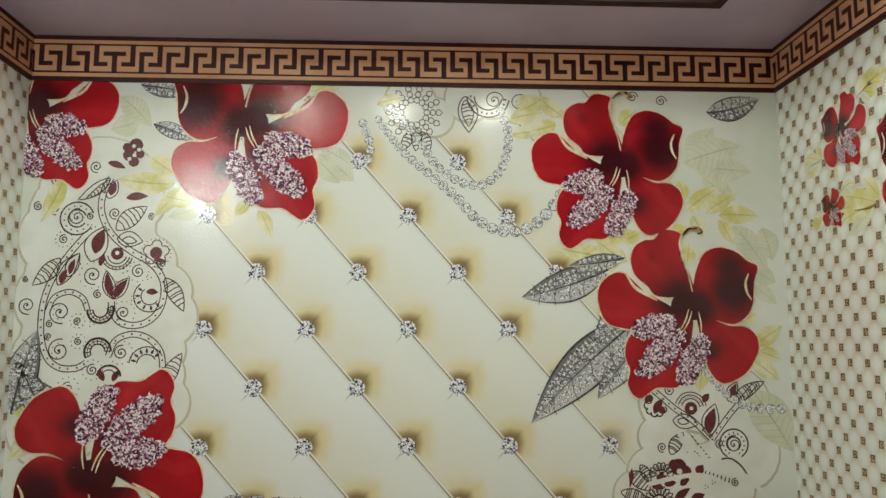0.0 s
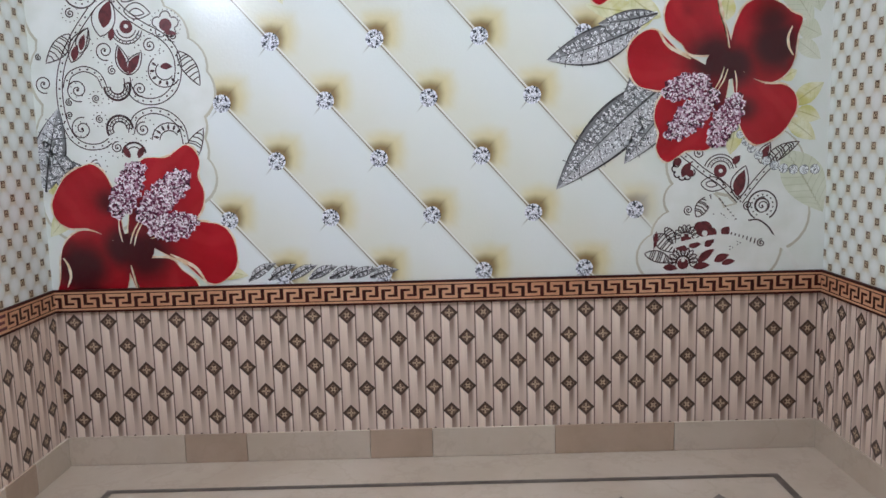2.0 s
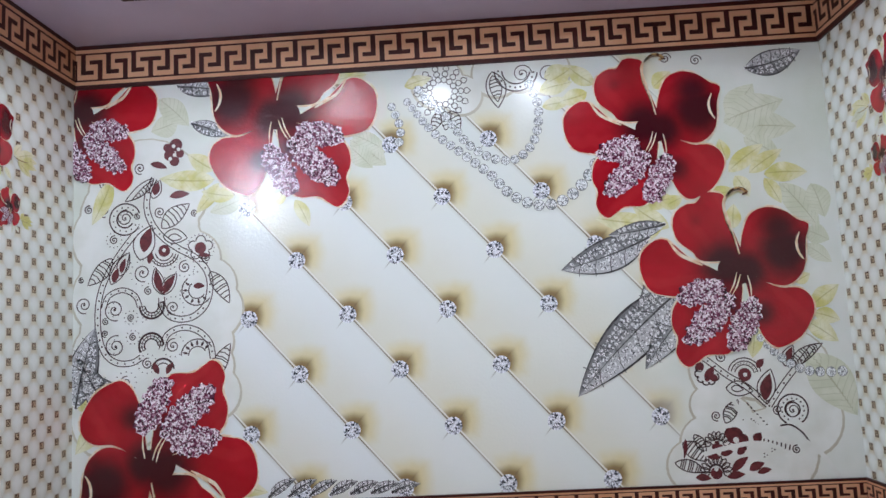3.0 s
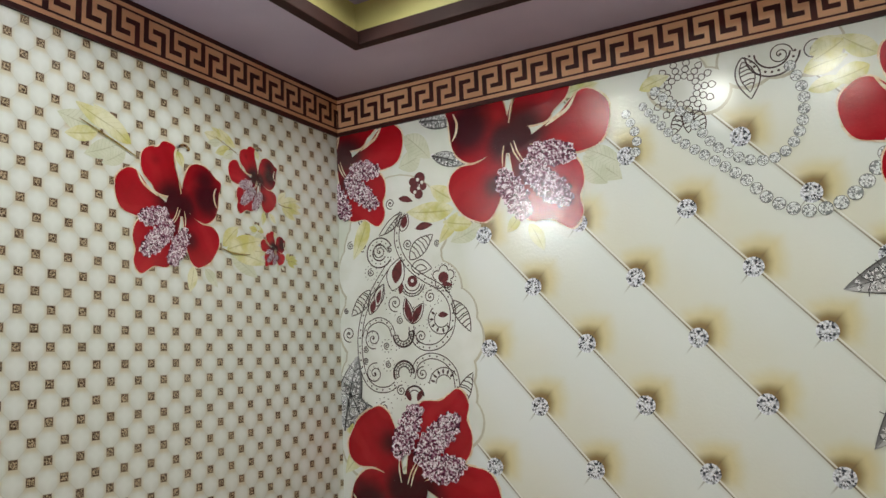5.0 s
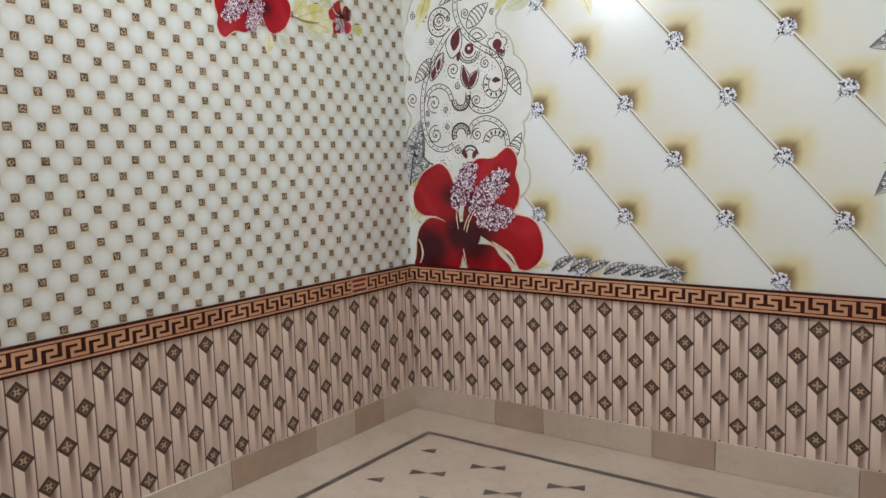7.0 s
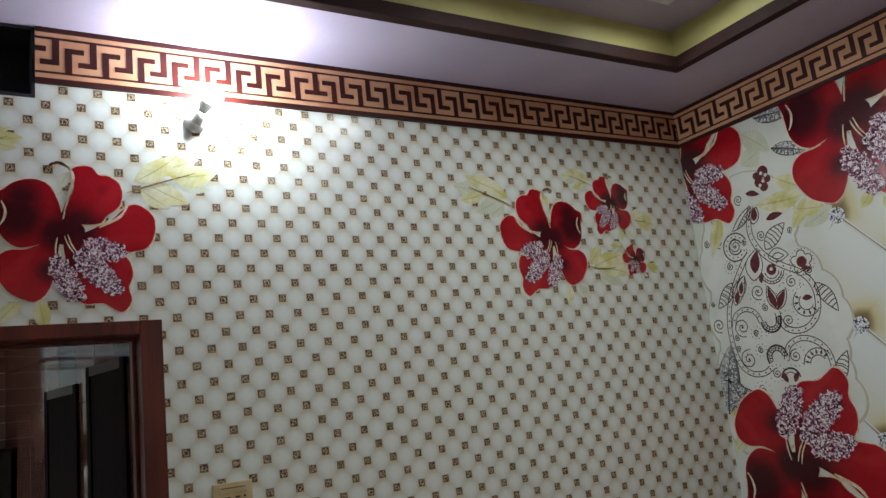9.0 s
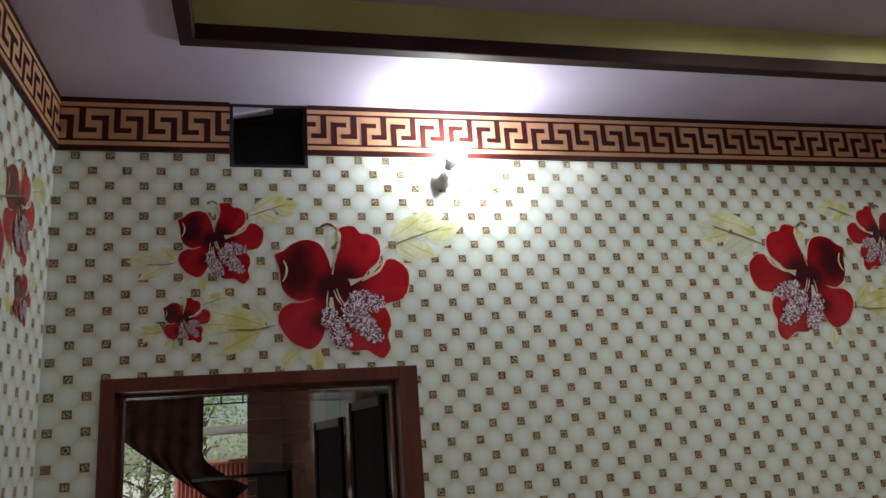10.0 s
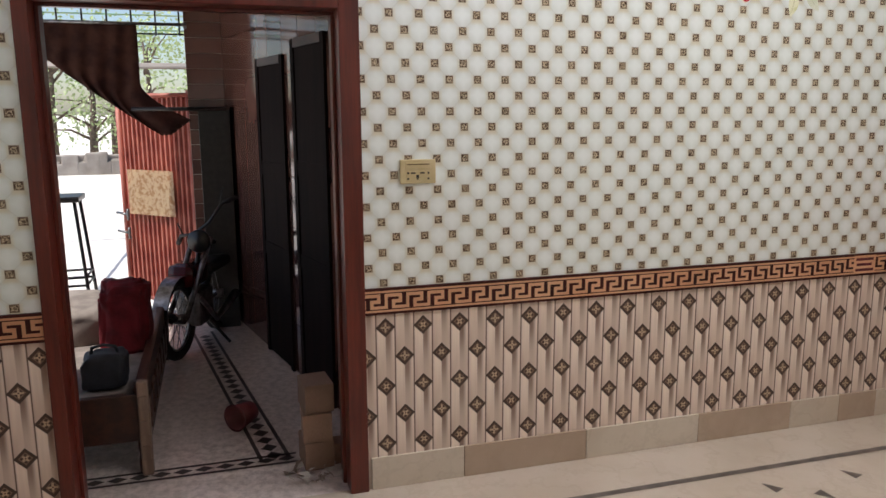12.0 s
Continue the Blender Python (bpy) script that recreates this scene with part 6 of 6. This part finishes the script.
for k in range(60):
    c = Vector((-0.19 + RN.uniform(-0.09, 0.08), -3.33 + RN.uniform(-0.12, 0.10), 0.004 + 0.03 * RN.random()))
    t1 = Vector((RN.uniform(-1, 1), RN.uniform(-1, 1), RN.uniform(-0.4, 0.4))) * 0.035
    t2 = Vector((RN.uniform(-1, 1), RN.uniform(-1, 1), RN.uniform(-0.4, 0.4))) * 0.03
    vs = [b.verts.new(c + q) for q in (-t1, t2, t1)]
    for v in vs:
        v.co.z = max(v.co.z, 0.002)
    b.faces.new(vs)
tagged(finish("paper_scraps", b, "scrap"), "litter of torn paper and chips on the floor", "litter", kind="stuff")

# curtain, bar, transom
curtain = thing("curtain", "dark brown cloth curtain swagged across the opening", "curtain")
b = bmesh.new()
NU, NV = 46, 26
grid = []
for j in range(NV + 1):
    v = j / NV
    row = []
    for i in range(NU + 1):
        u = i / NU
        top = Vector((XE + 0.14, -4.83 + 0.64 * u, 2.275))
        low_y = -4.83 + 0.98 * u
        low_z = 2.05 - 0.62 * min(1.0, u / 0.85) ** 0.9 + (0.16 * max(0, u - 0.78) / 0.22)
        low = Vector((XE + 0.16, low_y, low_z))
        bulge = max(0.0, (v - 0.62) / 0.38) ** 1.6
        p = Vector((top.x, top.y + (low.y - top.y) * bulge, top.z + (low.z - top.z) * v))
        p.x += 0.011 * math.sin(u * 34 + v * 3.0) * (0.4 + v) + 0.03 * math.sin(v * 8 + u * 9) * v * u + 0.05 * v * u
        row.append(b.verts.new(p))
    grid.append(row)
for j in range(NV):
    for i in range(NU):
        b.faces.new((grid[j][i], grid[j][i + 1], grid[j + 1][i + 1], grid[j + 1][i])).smooth = True
bmesh.ops.solidify(b, geom=b.faces, thickness=0.004)
part("cloth", b, "curtain", curtain)
b = bmesh.new()
tube(b, [(XE + 0.14, -4.97, 2.28), (XE + 0.14, -3.85, 2.28)], 0.012, 10)
part("rod", b, "steel", curtain)
for y in (-4.96, -3.86):
    part("bracket", boxed(XE - 0.002, XE + 0.155, y - 0.012, y + 0.012, 2.265, 2.295, bevel=0.003), "steel", curtain)
bar = thing("rail_bar", "thin dark bar across the end of the hall", "bar")
b = bmesh.new()
tube(b, [(XE + 0.34, -4.25, 1.67), (XE + 0.34, -3.60, 1.67)], 0.014, 10)
part("bar", b, "black", bar)
transom = thing("transom_grille", "open transom with green slats and dark bars", "grille")
for k in range(3):
    part("louvre", boxed(XE - 0.14, XE - 0.10, -4.93, -3.87, 2.255 + 0.055 * k, 2.262 + 0.055 * k), "green_glass", transom, "green translucent slat")
for k in range(7):
    part("upright", boxed(XE - 0.11, XE - 0.098, -4.93 + 0.17 * k, -4.918 + 0.17 * k, 2.22, 2.42), "black", transom)
for z in (2.225, 2.30):
    part("crossbar", boxed(XE - 0.098, XE - 0.088, -4.93, -3.87, z, z + 0.012), "black", transom)

# ---------------------------------------------------------------- the yard
tagged(finish("ground", boxed(-400, 400, -400, 400, -0.30, -0.125), "sand"), "pale dusty yard in strong daylight", "ground", kind="structure")
gate = thing("yard_gate", "red corrugated metal gate leaf standing ajar", "gate")
GA, GB = Vector((XE - 0.23, -3.86, 0)), Vector((-3.98, -4.47, 0))
gd = (GB - GA).normalized()
gn = Vector((-gd.y, gd.x, 0))
b = bmesh.new()
n = 96
size = (GB - GA).length
cols = []
for k in range(n + 1):
    p = GA + gd * (size * k / n) + gn * (0.012 * (1 if (k // 3) % 2 else -1))
    cols.append((b.verts.new(p + Vector((0, 0, 0.04))), b.verts.new(p + Vector((0, 0, 1.80)))))
for (p, q), (r, s2) in zip(cols, cols[1:]):
    b.faces.new((p, r, s2, q))
part("sheet", b, "gate", gate)
for t in (0.015, 0.985):
    c = GA + gd * (size * t)
    b = bmesh.new()
    tube(b, [c + Vector((0, 0, 0.0)), c + Vector((0, 0, 1.82))], 0.024, 8)
    part("post", b, "gate", gate)
for z in (0.06, 1.78):
    b = bmesh.new()
    tube(b, [GA + gn * 0.02 + Vector((0, 0, z)), GB + gn * 0.02 + Vector((0, 0, z))], 0.018, 8)
    part("cross_rail", b, "gate", gate)
face = gn if gn.x > 0 else -gn
c = GA + gd * size * 0.56 + face * 0.035
b = bmesh.new()
for du, dz in ((-0.27, 0.79), (0.27, 0.79), (0.27, 1.17), (-0.27, 1.17)):
    b.verts.new(c + gd * du + Vector((0, 0, dz)))
b.verts.ensure_lookup_table()
b.faces.new(b.verts[:])
bmesh.ops.solidify(b, geom=b.faces, thickness=0.004)
part("notice", b, "card", gate, "faded cream notice board")
for z, r in ((0.78, 0.02), (0.62, 0.018)):
    b = bmesh.new()
    c = GA + gd * size * 0.90 + face * 0.04
    tube(b, [c + Vector((0, 0, z)), c + gd * 0.14 + Vector((0, 0, z + 0.01))], r * 0.6, 8)
    tube(b, [c + Vector((0, 0, z - 0.05)), c + Vector((0, 0, z + 0.05))], r * 0.7, 8)
    part("bolt", b, "steel", gate)

stool = thing("bar_stool", "tall black metal stool in the yard", "stool")
TX, TY = -3.58, -4.90
part("seat", boxed(TX - 0.17, TX + 0.17, TY - 0.16, TY + 0.16, 0.95, 0.995, bevel=0.012), "black", stool)
feet = []
for sx in (-1, 1):
    for sy in (-1, 1):
        b = bmesh.new()
        top, foot = Vector((TX + 0.13 * sx, TY + 0.12 * sy, 0.95)), Vector((TX + 0.20 * sx, TY + 0.20 * sy, -0.125))
        tube(b, [top, foot], 0.014, 8)
        part("leg", b, "black", stool)
        feet.append((top, foot))
for f in (0.62, 0.56):
    for i, j in ((0, 1), (1, 3), (3, 2), (2, 0)):
        b = bmesh.new()
        tube(b, [feet[i][0].lerp(feet[i][1], f), feet[j][0].lerp(feet[j][1], f)], 0.010, 6)
        part("rung", b, "black", stool)

b = bmesh.new()
box(b, -21.0, -20.6, -30, 12, -0.15, 0.42, bevel=0.03)
for k in range(160):
    y = -18 + 0.16 * k + RN.uniform(-0.05, 0.05)
    r = RN.uniform(0.10, 0.24)
    box(b, -20.62, -20.45 + r * 0.3, y - r, y + r, -0.13, RN.uniform(0.12, 0.55), bevel=0.05)
tagged(finish("yard_wall", b, "concrete"), "low rubble stone wall across the far side of the yard", "wall", kind="structure")
shed = thing("pergola", "pale metal pergola frame with thin rods over the yard", "pergola")
for k in range(9):
    b = bmesh.new()
    tube(b, [(-4.6 - 0.45 * k, -6.2, 2.05 + 0.03 * k), (-4.6 - 0.45 * k, -3.0, 2.05 + 0.03 * k)], 0.012, 6)
    part("rod", b, "concrete", shed)
for y in (-6.0, -4.9, -3.4):
    b = bmesh.new()
    tube(b, [(-4.4, y, 2.03), (-8.4, y, 2.3)], 0.02, 6)
    part("beam", b, "concrete", shed)
for x, y in ((-8.3, -6.0), (-8.3, -3.4), (-4.5, -3.4), (-4.5, -6.0)):
    b = bmesh.new()
    tube(b, [(x, y, -0.13), (x, y, 2.03 + (0.26 if x < -8 else 0))], 0.025, 8)
    part("post", b, "concrete", shed)


def tree(x, y, h, spread, seed):
    rng = random.Random(seed)
    t = thing("tree", "leafy tree with thin limbs beyond the yard wall", "tree", "yard trees")
    b = bmesh.new()
    tube(b, [(x, y, -0.1), (x + 0.1, y + 0.05, h * 0.3), (x - 0.05, y + 0.1, h * 0.6), (x, y, h * 0.85)], [0.14, 0.11, 0.07, 0.03], 8)
    ends = []
    for k in range(9):
        a, z0 = rng.random() * 6.28, h * rng.uniform(0.12, 0.7)
        e = Vector((x + spread * math.cos(a) * rng.uniform(0.5, 1), y + spread * math.sin(a) * rng.uniform(0.5, 1), z0 + h * rng.uniform(0.05, 0.3)))
        tube(b, [(x, y, z0), (Vector((x, y, z0)) + e) / 2 + Vector((0, 0, 0.15)), e], [0.05, 0.03, 0.012], 6)
        ends.append(e)
    part("trunk", b, "bark", t)
    verts, faces = [], []
    for k in range(800):
        e = ends[rng.randrange(len(ends))]
        c = e + Vector((rng.gauss(0, 0.55), rng.gauss(0, 0.55), rng.gauss(0, 0.48)))
        d = Vector((rng.uniform(-1, 1), rng.uniform(-1, 1), rng.uniform(-1, 0.4))).normalized() * rng.uniform(0.10, 0.18)
        s3 = d.orthogonal().normalized() * rng.uniform(0.035, 0.06)
        i = len(verts)
        verts += [c, c + d * 0.5 + s3, c + d, c + d * 0.5 - s3]
        faces.append((i, i + 1, i + 2, i + 3))
    me = bpy.data.meshes.new("crown")
    me.from_pydata(verts, [], faces)
    me.materials.append(MAT["bush"])
    ob = new("crown", me)
    ob.parent = t


for n, (x, y, h, sp) in enumerate([(-22.5, -5.6, 4.4, 2.0), (-24.0, -8.6, 5.0, 2.4), (-22.6, -11.0, 4.6, 2.0), (-26.0, -7.0, 5.6, 2.6), (-24.2, -2.6, 5.0, 2.4), (-27.0, -11.5, 5.8, 2.6), (-23.0, -7.3, 3.4, 1.7)]):
    tree(x, y, h, sp, 40 + n)
